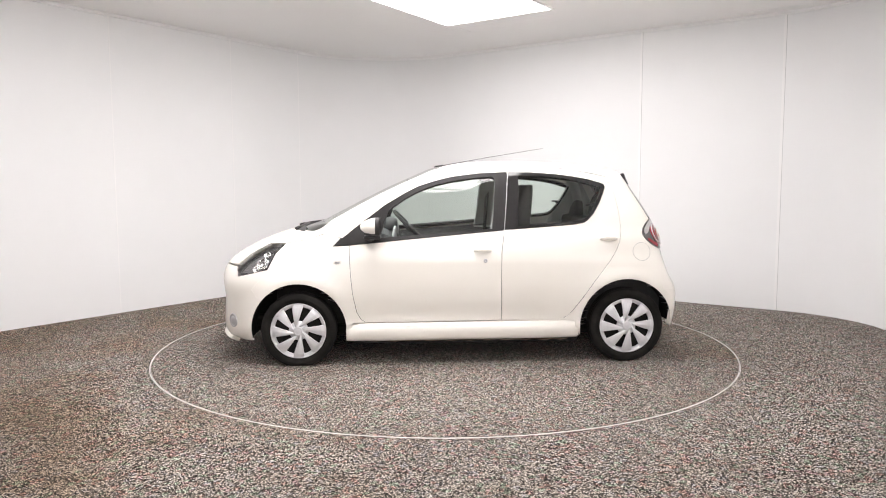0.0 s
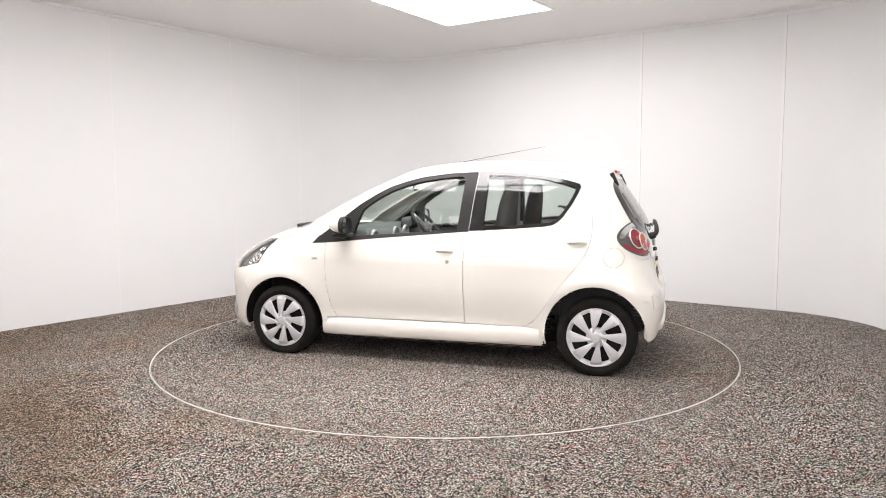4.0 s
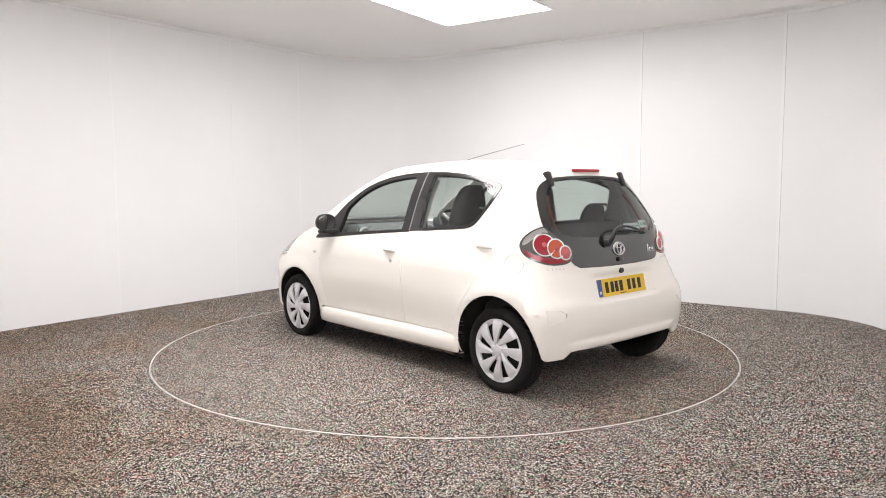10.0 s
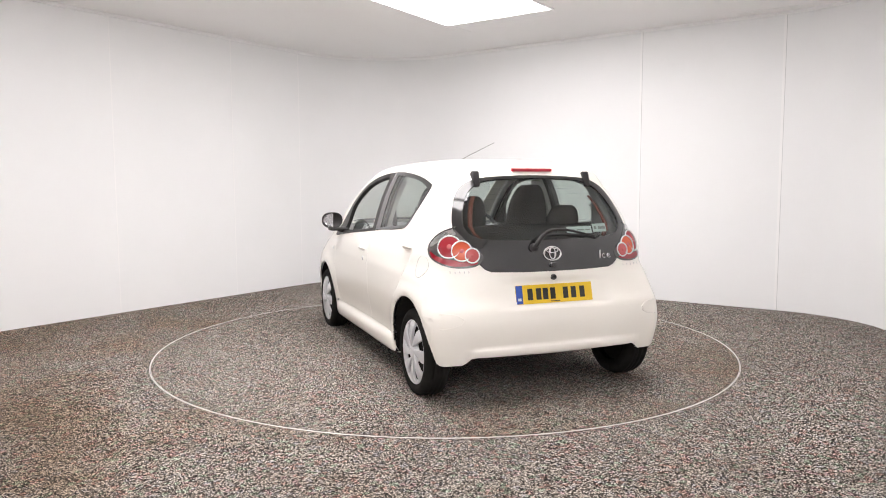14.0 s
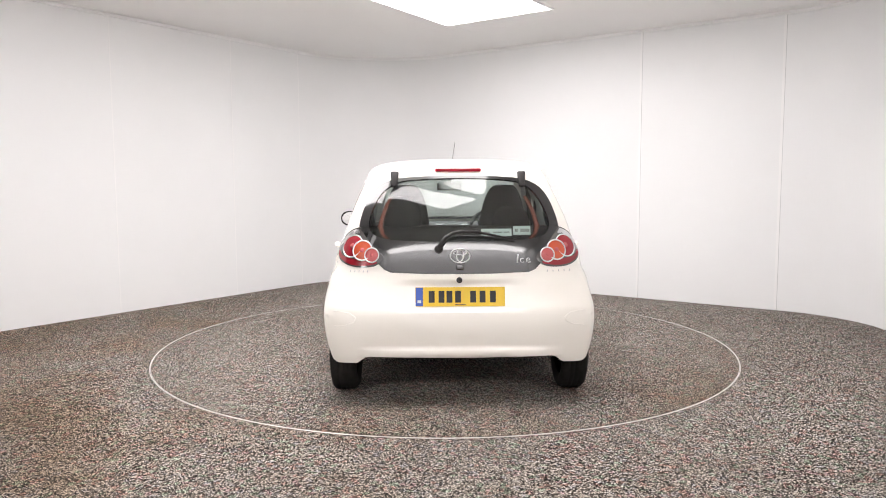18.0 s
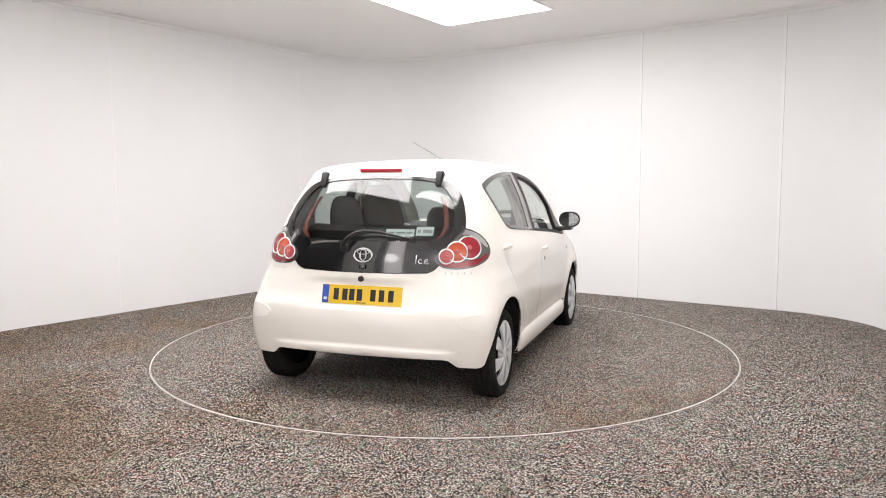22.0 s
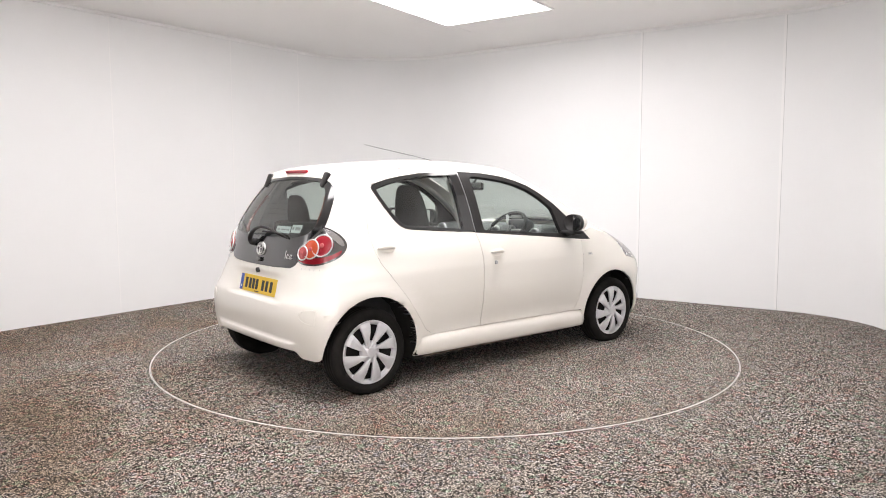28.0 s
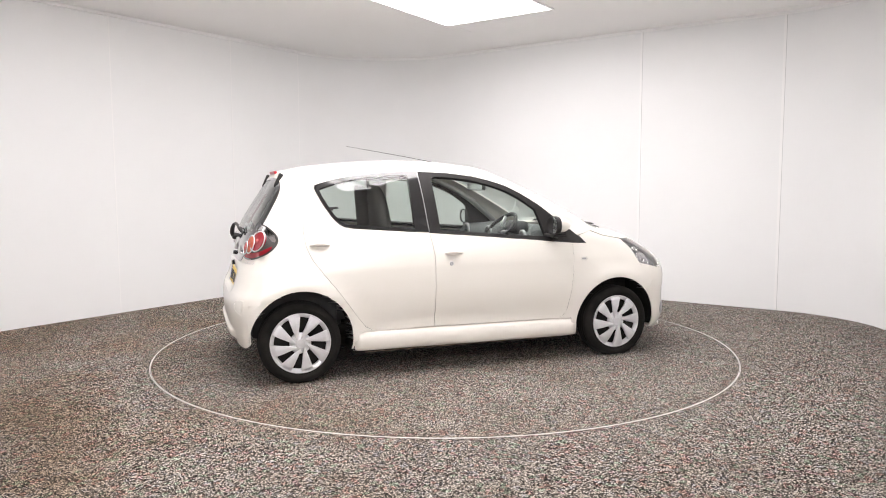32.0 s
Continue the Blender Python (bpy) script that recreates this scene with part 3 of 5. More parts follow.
def skin(poly, lift=0.0, depth=0.012, bulge=0.0):
    """A panel: the hull inside an outline of (u, z), with its edge turned in by depth."""
    bm, seen = bmesh.new(), {}
    lo, hi = min(p[0] for p in poly), max(p[0] for p in poly)
    zlo, zhi = min(p[1] for p in poly), max(p[1] for p in poly)
    us = [lo - 1e-6] + [u for u in ULINES if lo < u < hi] + [hi + 1e-6]
    zs = [zlo - 1e-6] + [z for z in ZLINES if zlo < z < zhi] + [zhi + 1e-6]

    def vert(p):
        key = (round(p[0], 4), round(p[1], 4))
        if key not in seen:
            co = hull(*p)
            n = normal_at(*p)
            seen[key] = bm.verts.new(co + n * lift)
            normals[seen[key]] = n
        return seen[key]
    normals = {}
    for z0, z1 in zip(zs, zs[1:]):
        row = clip(clip(poly, 1, z0, False), 1, z1, True)
        if len(row) < 3:
            continue
        for u0, u1 in zip(us, us[1:]):
            cell = clip(clip(row, 0, u0, False), 0, u1, True)
            if len(cell) < 3:
                continue
            vs = []
            for p in cell:
                v = vert(p)
                if v not in vs:
                    vs.append(v)
            if len(vs) > 2:
                n = Vector((0, 0, 0))
                for a, b in zip(vs, vs[1:] + vs[:1]):
                    n += a.co.cross(b.co)
                if n.length < 1e-8:
                    continue
                if n.dot(normals[vs[0]]) < 0:
                    vs.reverse()
                try:
                    bm.faces.new(vs)
                except ValueError:
                    pass
    for f in bm.faces:
        f.smooth = True
    if depth:
        rows = [[], []]
        for p in poly:
            co, n = hull(*p), normal_at(*p)
            rows[0].append(bm.verts.new(co + n * lift))
            rows[1].append(bm.verts.new(co + n * (lift - depth)))
        for i in range(len(poly)):
            a, b, c, d = rows[0][i - 1], rows[0][i], rows[1][i], rows[1][i - 1]
            if (a.co - b.co).length > 1e-6:
                bm.faces.new((a, b, c, d))
    return bm


def cut(points, side=1, gap=0.0, lift=0.0, depth=0.012):
    poly, out = to_uz(dense(inset(points, gap)), side), []
    for a, b in zip(poly, poly[1:] + poly[:1]):
        n = 1 + int(max(abs(b[0] - a[0]) / 0.04, abs(b[1] - a[1]) / 0.03))
        out += [(a[0] + (b[0] - a[0]) * i / n, a[1] + (b[1] - a[1]) * i / n) for i in range(n)]
    return skin(out, lift, depth)


def S(*pairs):
    return [("s", x, z) for x, z in pairs]


def onto(u, z, lift=0.0):
    """A frame on the skin: x along the body, z up it, y out."""
    p, n = hull(u, z), normal_at(u, z)
    x = Vector((0, 0, 1)).cross(n)
    x.normalize()
    return Matrix.Translation(p + n * lift) @ Matrix((x, -n, -x.cross(n))).transposed().to_4x4()


ARCH_F, ARCH_R, RF, RR = (1.175, 0.250), (-1.160, 0.272), 0.336, 0.332


def arch(c, r, start, end, steps=22):
    return [("s", c[0] + r * math.cos(radians(start + (end - start) * i / steps)), c[1] + r * math.sin(radians(start + (end - start) * i / steps))) for i in range(steps + 1)]


# outlines shared by neighbours
BELT = [(.928, .848), (.80, .858), (.40, .893), (0.0, .928), (-.283, .952)]
WINTOP = [(.86, .905), (.76, .985), (.565, 1.132), (.43, 1.213), (.325, 1.266), (.20, 1.306), (.08, 1.334), (-.10, 1.356), (-.322, 1.368)]
REARWIN = [(-.322, 1.368), (-.50, 1.363), (-.66, 1.351), (-.80, 1.333), (-.915, 1.312), (-1.003, 1.287), (-1.028, 1.275), (-1.036, 1.257), (-1.022, 1.221), (-.985, 1.145), (-.93, 1.06), (-.893, 1.023), (-.86, 1.005), (-.80, .995), (-.55, .976), (-.283, .955)]
DOOR_EDGE = [(-.283, .952), (-.262, .80), (-.258, .60), (-.262, .40), (-.262, .312)]
REAR_CUT = [(-.66, .309), (-.70, .318), (-.745, .345), (-.80, .415), (-.92, .585), (-1.02, .71), (-1.085, .80), (-1.118, .88), (-1.13, .98), (-1.122, 1.10), (-1.100, 1.22), (-1.075, 1.288)]

car = thing("hatchback_car", pose(0, 0, 0), "small white five-door hatchback with silver hubcaps on the turntable", "car")


def both(name, points, material, label="", gap=0.0, lift=0.0, depth=0.012, parents=None):
    """The same panel on the left and the right side."""
    out = []
    for i, side in enumerate((1, -1)):
        out.append(part(name, cut(points, side, gap, lift, depth), material, parents[i] if parents else car, label))
    return out


def join(bms):
    me = bpy.data.meshes.new("joined")
    out = bmesh.new()
    for b in bms:
        b.to_mesh(me)
        b.free()
        out.from_mesh(me)
    bpy.data.meshes.remove(me)
    return out


# body shell: roof with pillars, rear quarters and sills
SHIELD = [("f", .645, .945), ("f", .632, .985), ("f", .605, 1.06), ("f", .580, 1.14), ("f", .548, 1.25), ("f", .510, 1.35), ("f", .46, 1.398)]
shell = []
for side in (1, -1):
    pillar = SHIELD + S(*([(.02, 1.398), (-.10, 1.358)] + WINTOP[-3:0:-1] + [(.86, .905), (.985, .933)]))
    shell.append(cut(pillar, side, 0.0, 0.0, 0.01))
    rail = S(*([(.02, 1.398), (-.10, 1.358), (-.322, 1.369)] + [(x, z + .001) for x, z in REARWIN[1:6]] + [(-1.075, 1.2895), (-1.13, 1.37), (-1.10, 1.385)] + [(-.9, 1.40), (-.3, 1.405)]))
    shell.append(cut(rail, side, 0.0, 0.0, 0.01))
    quarter = S(*[(x - .001, z) for x, z in REAR_CUT[::-1]]) + S((-.66, .306), (-.74, .306), (-.79, .30), (-.795, .20)) + arch(ARCH_R, RR, -13, 178, 32) + \
        S((-1.495, .335), (-1.50, .47), (-1.42, .53), (-1.40, .60), (-1.40, .78), (-1.36, .845), (-1.315, .90), (-1.315, .95), (-1.34, 1.0), (-1.335, 1.08), (-1.285, 1.15), (-1.235, 1.22), (-1.185, 1.30), (-1.135, 1.37), (-1.10, 1.385))
    shell.append(cut(quarter, side, 0.0, 0.0, 0.004))
for pieces in (shell[:3], shell[3:]):
    part("body_side", join(pieces), PAINT, car, "white painted body side with its pillars")
for side in (1, -1):
    bm, rings = bmesh.new(), []
    for k in range(41):
        x = .842 - 1.660 * k / 40
        cut_in = -.016 * (max(0.0, abs(x - .01) - .71) / .12) ** 2
        slope = .010 * (x + .8) / 1.6
        rings.append([bm.verts.new((x, side * (y + cut_in), z - slope)) for y, z in ((.735, .312), (.764, .311), (.779, .304), (.790, .288), (.797, .264), (.798, .237), (.793, .207), (.783, .186), (.762, .178), (.70, .178))])
    for a, b in zip(rings, rings[1:]):
        for i in range(9):
            bm.faces.new((a[i], a[i + 1], b[i + 1], b[i]))
    bm.faces.new(rings[0]), bm.faces.new(rings[-1][::-1])
    bmesh.ops.recalc_face_normals(bm, faces=bm.faces)
    part("sill", bm, PAINT, car, "white moulded sill", True)

roof_line = [(0.0, 1.424), (u_end(.3, 1.418, False), 1.418), (u_end(.46, 1.398, False), 1.398), (u_side(.02, 1.398), 1.398), (u_side(-.3, 1.405), 1.405), (u_side(-.9, 1.40), 1.40), (u_side(-1.10, 1.385), 1.385), (u_end(.30, 1.37, True), 1.37), (3.0, 1.368)]


def roof_edge(u):
    return float(np.interp(u, [p[0] for p in roof_line], [p[1] for p in roof_line]))


bm = bmesh.new()
cols = [u for u in ULINES if 0 <= u <= 3]
cols = cols + [6 - u for u in cols[-2:0:-1]]
rows = []
for k in range(13):
    row = []
    for u in cols:
        e = roof_edge(min(u, 6 - u))
        row.append(bm.verts.new(hull(u, e + (1.4619 - e) * (1 - (1 - k / 12) ** 1.8))))
    rows.append(row)
for a, b in zip(rows, rows[1:]):
    for i in range(len(cols)):
        j = (i + 1) % len(cols)
        bm.faces.new((a[i], a[j], b[j], b[i]))
bm.faces.new(rows[-1])
bmesh.ops.recalc_face_normals(bm, faces=bm.faces)
part("roof", bm, PAINT, car, "white painted roof", True)

# doors with their glass and black frames
front_outline = S(*([(.812, .853)] + BELT[1:][1:] + DOOR_EDGE[1:] + [(.70, .304), (.735, .325), (.765, .38), (.79, .50), (.802, .62), (.81, .75)]))
rear_outline = S(*([(-.284, .954)] + [(x - .001, z) for x, z in DOOR_EDGE[1:]] + REAR_CUT + [(-1.006, 1.2885), (-1.031, 1.278), (-1.040, 1.257), (-1.025, 1.219), (-.988, 1.143), (-.933, 1.058), (-.896, 1.02), (-.86, 1.001), (-.80, .991), (-.55, .972)]))
front_doors = both("front_door", front_outline, PAINT, "white front door", 0.0016, 0.0, 0.02)
rear_doors = both("rear_door", rear_outline, PAINT, "white rear door", 0.0016, 0.0, 0.02)
frame_f = S(*(BELT + [(-.300, 1.10), (-.315, 1.25), (-.322, 1.366)] + WINTOP[:-1][::-1]))
GLASS_F = [(.60, .903), (.565, 1.02), (.535, 1.098), (.42, 1.178), (.32, 1.232), (.20, 1.275), (.08, 1.302), (-.06, 1.322), (-.198, 1.333), (-.219, 1.328), (-.230, 1.308), (-.214, 1.10), (-.201, .964), (.30, .924)]
GLASS_R = [(-.40, 1.340), (-.55, 1.337), (-.68, 1.326), (-.80, 1.309), (-.91, 1.284), (-1.008, 1.252), (-.992, 1.205), (-.938, 1.105), (-.888, 1.042), (-.845, 1.018), (-.55, .993), (-.385, .979)]


def surround(outer, inner, side, lift, depth):
    """The skin between an outline and the opening inside it, as a closed strip of quads."""
    bm = bmesh.new()
    a, b = resample(outer, 120), resample(inner, 120)
    best = min(range(120), key=lambda k: sum((a[i][0] - b[(i + k) % 120][0]) ** 2 + (a[i][1] - b[(i + k) % 120][1]) ** 2 for i in range(0, 120, 6)))
    b = b[best:] + b[:best]
    rings = []
    for t, drop in ((0.0, -depth), (0.0, 0.0), (0.5, 0.0), (1.0, 0.0), (1.0, -depth)):
        ring_now = []
        for p, q in zip(a, b):
            x, z = p[0] + (q[0] - p[0]) * t, p[1] + (q[1] - p[1]) * t
            u = side * u_side(x, z)
            ring_now.append(bm.verts.new(hull(u, z) + normal_at(u, z) * (lift + drop)))
        rings.append(ring_now)
    for p, q in zip(rings, rings[1:]):
        for i in range(120):
            j = (i + 1) % 120
            f = bm.faces.new((p[i], p[j], q[j], q[i]))
            f.smooth = True
    for k in (1, 3):
        for i in range(120):
            e = bm.edges.get((rings[k][i], rings[k][(i + 1) % 120]))
            e.smooth = False
    bmesh.ops.recalc_face_normals(bm, faces=bm.faces)
    return bm


def resample(points, count):
    """Even points round a closed outline."""
    ps = [Vector(p) for p in points] + [Vector(points[0])]
    if sum(a.x * b.y - b.x * a.y for a, b in zip(ps, ps[1:])) < 0:
        ps = ps[::-1]
    lens = [0.0]
    for a, b in zip(ps, ps[1:]):
        lens.append(lens[-1] + (b - a).length)
    out = []
    for k in range(count):
        d = lens[-1] * k / count
        i = max(j for j in range(len(lens) - 1) if lens[j] <= d)
        t = (d - lens[i]) / max(1e-9, lens[i + 1] - lens[i])
        out.append(tuple(ps[i].lerp(ps[i + 1], t)))
    return out


frame_r = [(-.300, 1.365)] + REARWIN[1:-1] + [(-.287, .957)]
frame_r[0] = (-.327, 1.365)
for i, side in enumerate((1, -1)):
    f = part("window_frame", surround([p[1:] for p in frame_f], GLASS_F, side, 0.002, 0.03), BLACK, front_doors[i], "black front window surround")
    g = part("window_glass", cut(S(*GLASS_F), side, -0.006, -0.012, 0.0), GLASS, front_doors[i], "clear tinted side glass")
    r = part("window_frame", surround(frame_r, GLASS_R, side, 0.002, 0.03), GLOSSBLACK, rear_doors[i], "gloss black printed border of the rear side window")
    h = part("window_glass", cut(S(*GLASS_R), side, -0.004, -0.0005, 0.0), GLASS, rear_doors[i], "clear tinted side glass")
    g.visible_shadow = h.visible_shadow = False

# front wings, bonnet, windscreen, bumper
wing = S(*([(.8025, .62), (.8105, .75), (.8125, .852), (.928, .846), (.875, .905)] + [(.985, .933)] + [(1.10, .893), (1.265, .866), (1.333, .797), (1.40, .66), (1.50, .55), (1.46, .49)])) + arch(ARCH_F, RF, 39.8, 191, 26) + S((.80, .19), (.795, .302), (.7005, .3035), (.7355, .325), (.7655, .38), (.7905, .50))
both("front_wing", wing, PAINT, "white front wing", 0.001, 0.0, 0.004)
hood = [("s", .985, .941), ("s", 1.10, .897), ("s", 1.27, .869), ("s", 1.40, .861), ("s", 1.54, .785), ("s", 1.62, .715), ("f", .3, .70), ("f", 0, .70), ("f", -.3, .70),
        ("t", 1.62, .715), ("t", 1.54, .785), ("t", 1.40, .861), ("t", 1.27, .869), ("t", 1.10, .897), ("t", .985, .941), ("f", -.45, .955), ("f", 0, .948), ("f", .45, .955)]
part("bonnet", cut(hood, 1, 0.0, 0.0, 0.02), PAINT, car, "white bonnet")
shield = SHIELD + [("f", .3, 1.416), ("f", 0, 1.422), ("f", -.3, 1.416)] + [("f", -y, z) for k, y, z in SHIELD[::-1]] + [("f", -.45, .962), ("f", 0, .955), ("f", .45, .962)]
glass = part("windscreen", cut(shield, 1, 0.0, 0.001, 0.0), GLASS, car, "clear windscreen")
glass.visible_shadow = False
bumper = arch(ARCH_F, RF, -13, 39.6, 10) + S((1.459, .489), (1.50, .549), (1.40, .659), (1.392, .683), (1.606, .632), (1.625, .70)) + [("f", .3, .695), ("f", 0, .695), ("f", -.3, .695)]
mirrored = [({"s": "t", "f": "f"}[k], x if k == "s" else -x, z) for k, x, z in bumper[:-3][::-1]]
bumper = bumper + mirrored + [("f", -.4, .15), ("f", 0, .15), ("f", .4, .15)]
part("front_bumper", cut(bumper, 1, 0.0, 0.0, 0.010), PAINT, car, "white front bumper")

# rear: tailgate skin, black glass panel, bumper
black_line = [(.0, 1.336), (.275, 1.325), (.40, 1.313), (.486, 1.278), (.540, 1.22), (.580, 1.12), (.604, 1.02), (.578, .96), (.515, .875), (.478, .822), (.450, .789), (.41, .772), (.20, .764), (.0, .762)]
rear_glass_line = [(.0, 1.318), (.26, 1.308), (.37, 1.296), (.435, 1.262), (.485, 1.21), (.528, 1.12), (.548, 1.03), (.50, .965), (.30, .948), (.0, .945)]
tailgate = part("tailgate", bmesh.new(), PAINT, car, "white tailgate")


def surround_rear(outer, inner, lift, depth, count=140):
    bm = bmesh.new()
    a, b = resample(outer, count), resample(inner, count)
    best = min(range(count), key=lambda k: sum((a[i][0] - b[(i + k) % count][0]) ** 2 + (a[i][1] - b[(i + k) % count][1]) ** 2 for i in range(0, count, 5)))
    b = b[best:] + b[:best]
    rings = []
    for t, drop in ((0.0, -depth), (0.0, 0.0), (0.33, 0.0), (0.66, 0.0), (1.0, 0.0), (1.0, -depth)):
        row = []
        for p, q in zip(a, b):
            y, z = p[0] + (q[0] - p[0]) * t, p[1] + (q[1] - p[1]) * t
            u = u_end(y, z, True)
            row.append(bm.verts.new(hull(u, z) + normal_at(u, z) * (lift + drop)))
        rings.append(row)
    for p, q in zip(rings, rings[1:]):
        for i in range(count):
            bm.faces.new((p[i], p[(i + 1) % count], q[(i + 1) % count], q[i])).smooth = True
    for k in (1, 4):
        for i in range(count):
            bm.edges.get((rings[k][i], rings[k][(i + 1) % count])).smooth = False
    bmesh.ops.recalc_face_normals(bm, faces=bm.faces)
    return bm




def mirror_line(line):
    """Both halves of a rear outline, its corners rounded off."""
    loop = line + [(-y, z) for y, z in line[-2:0:-1]]
    for k in range(2):
        loop = [(a[0] * (1 - t) + b[0] * t, a[1] * (1 - t) + b[1] * t) for a, b in zip(loop, loop[1:] + loop[:1]) for t in (.25, .75)]
    return loop



part("tailgate_panel", surround_rear(mirror_line(black_line), mirror_line(rear_glass_line), 0.002, 0.015), GLOSSBLACK, tailgate, "gloss black lower tailgate panel")
glass = part("rear_window", cut([("r", y, z) for y, z in mirror_line(rear_glass_line)], 1, -0.006, -0.002, 0.0), REARGLASS, tailgate, "dark tinted rear window")
glass.visible_shadow = False
white_low = [("r", .41, .770), ("r", .452, .787), ("r", .480, .815), ("r", .515, .812), ("r", .60, .812), ("r", .65, .828), ("s", -1.36, .845), ("s", -1.40, .78), ("s", -1.40, .60), ("s", -1.42, .53)]
edge_low = [("r", .74, .52), ("r", .5, .535), ("r", .0, .545)]
low = [("r", 0, .760), ("r", .2, .762)] + white_low + edge_low
low = low + [("r", -y if k == "r" else y, z) if k == "r" else ("w", y, z) for k, y, z in low[-2:0:-1]]
me = tailgate.data
bm = cut(low, 1, 0.0, 0.0, 0.012)
top = [("r", 0, 1.366), ("r", .30, 1.368), ("s", -1.10, 1.385), ("s", -1.135, 1.37), ("s", -1.185, 1.30), ("s", -1.235, 1.22), ("s", -1.285, 1.15), ("s", -1.335, 1.08), ("s", -1.34, 1.0), ("s", -1.385, 1.012), ("r", .605, 1.008), ("r", .592, 1.02), ("r", .570, 1.12), ("r", .530, 1.218), ("r", .470, 1.268), ("r", .395, 1.302), ("r", .275, 1.319), ("r", 0, 1.330)]
for flip in (False, True):
    line = top if not flip else [("r", -y, z) if k == "r" else ("w", y, z) for k, y, z in top]
    bm2 = cut(line, 1, 0.0, 0.0, 0.012)
    bm = join([bm, bm2])
bm.to_mesh(me)
bm.free()
under = [("r", 0, .545), ("r", .5, .535), ("r", .74, .52), ("s", -1.42, .53), ("s", -1.50, .47), ("s", -1.491, .335), ("s", -1.492, .262), ("s", -1.50, .247), ("r", .70, .243), ("r", .60, .247), ("r", .555, .285), ("r", .52, .292), ("r", 0, .278)]
under = under + [("r", -y, z) if k == "r" else ("w", y, z) for k, y, z in under[-2:0:-1]]
part("rear_bumper", cut(under, 1, 0.0, 0.0, 0.03), PAINT, car, "white rear bumper")

# dark liners behind the gaps: floor pan, wheel wells, inner door trims
bm = bmesh.new()
box(bm, (-1.42, -.56, .245), (1.55, .56, .33), 0.03)
box(bm, (-.82, -.74, .145), (.82, .74, .29), 0.02)
box(bm, (-1.02, -.54, .16), (1.50, .54, .25), 0.03)
part("floor_pan", bm, WELL, car, "dark underbody")
for side in (1, -1):
    for c, r in ((ARCH_F, RF), (ARCH_R, RR)):
        bm = bmesh.new()
        line = [(c[0] + (r + .004) * math.cos(radians(a)), c[1] + (r + .004) * math.sin(radians(a))) for a in (range(-8, 195, 6) if c is ARCH_F else range(-14, 181, 6))]
        edge = [min(.785, abs(hull(u_side(x, max(z, .19)), max(z, .19)).y) - .010) for x, z in line]
        o = [[bm.verts.new((x, side * y, z)) for (x, z), y in zip(line, e)] for e in (edge, [.50] * len(line))]
        for i in range(len(line) - 1):
            bm.faces.new((o[0][i], o[0][i + 1], o[1][i + 1], o[1][i]))
        bm.faces.new(o[1])
        part("wheel_well", bm, WELL, car, "black wheel-arch liner", True)
for x0, x1, name in ((.815, -.27, "door_trim"), (-.27, -.86, "door_trim")):
    card = S((x0 if x0 < 0 else .72, .30), (max(x1, -.70), .30), (x1, .56), (x1, .945), (x0, .865 if x0 > 0 else .93))
    both(name, card, DASH, "dark inner door trim", 0.0, -.055, 0.0)
for side in (1, -1):
    for x0, x1 in ((-.822, -.80), (.80, .832)):
        part("splash_guard", box(bmesh.new(), (x0, min(side * .40, side * .772), .185), (x1, max(side * .40, side * .772), .42), .004), WELL, car, "black splash guard")
part("bulkhead", box(bmesh.new(), (.80, -.66, .28), (1.35, .66, .80), .03), WELL, car, "dark engine bay")
for side in (1, -1):
    bm = box(bmesh.new(), (-1.43, side * .50 - .05, .28), (-.86, side * .50 + .05, .93), 0.02)
    part("boot_trim", bm, PLASTIC, car, "dark boot side trim")
part("boot_floor", box(bmesh.new(), (-1.46, -.62, .28), (-.9, .62, .62), 0.02), PLASTIC, car, "dark boot floor")


# wheels
def spoke_mesh():
    """One blade of the hubcap: broad at the rim, one edge running almost straight in, the other slanting to the hub."""
    bm, rows = bmesh.new(), []
    for r, left, right in ((.028, -.020, -.010), (.046, -.023, -.007), (.075, -.027, .004), (.105, -.031, .014), (.135, -.035, .0235), (.165, -.0385, .0325), (.187, -.041, .0385)):
        y0 = .0045 + .010 * math.sin((r - .02) / .18 * math.pi) ** .8 - .010 * max(0.0, (r - .15) / .04) ** 2
        row = []
        for side, k in ((left, -.016), (left, -.002), (left * .85 + right * .15, 0.0), (left * .45 + right * .55, .0012), (left * .10 + right * .90, -.0015), (right, -.004), (right, -.018)):
            row.append(bm.verts.new((-side, y0 + k, math.sqrt(r * r - min(side * side, r * r * .9)))))
        rows.append(row)
    for a, b in zip(rows, rows[1:]):
        for i in range(6):
            bm.faces.new((a[i], a[i + 1], b[i + 1], b[i]))
    bm.faces.new(rows[-1])
    bmesh.ops.recalc_face_normals(bm, faces=bm.faces)
    me = bpy.data.meshes.new("spoke")
    bm.to_mesh(me)
    bm.free()
    me.materials.append(HUB)
    return me


SPOKE = spoke_mesh()


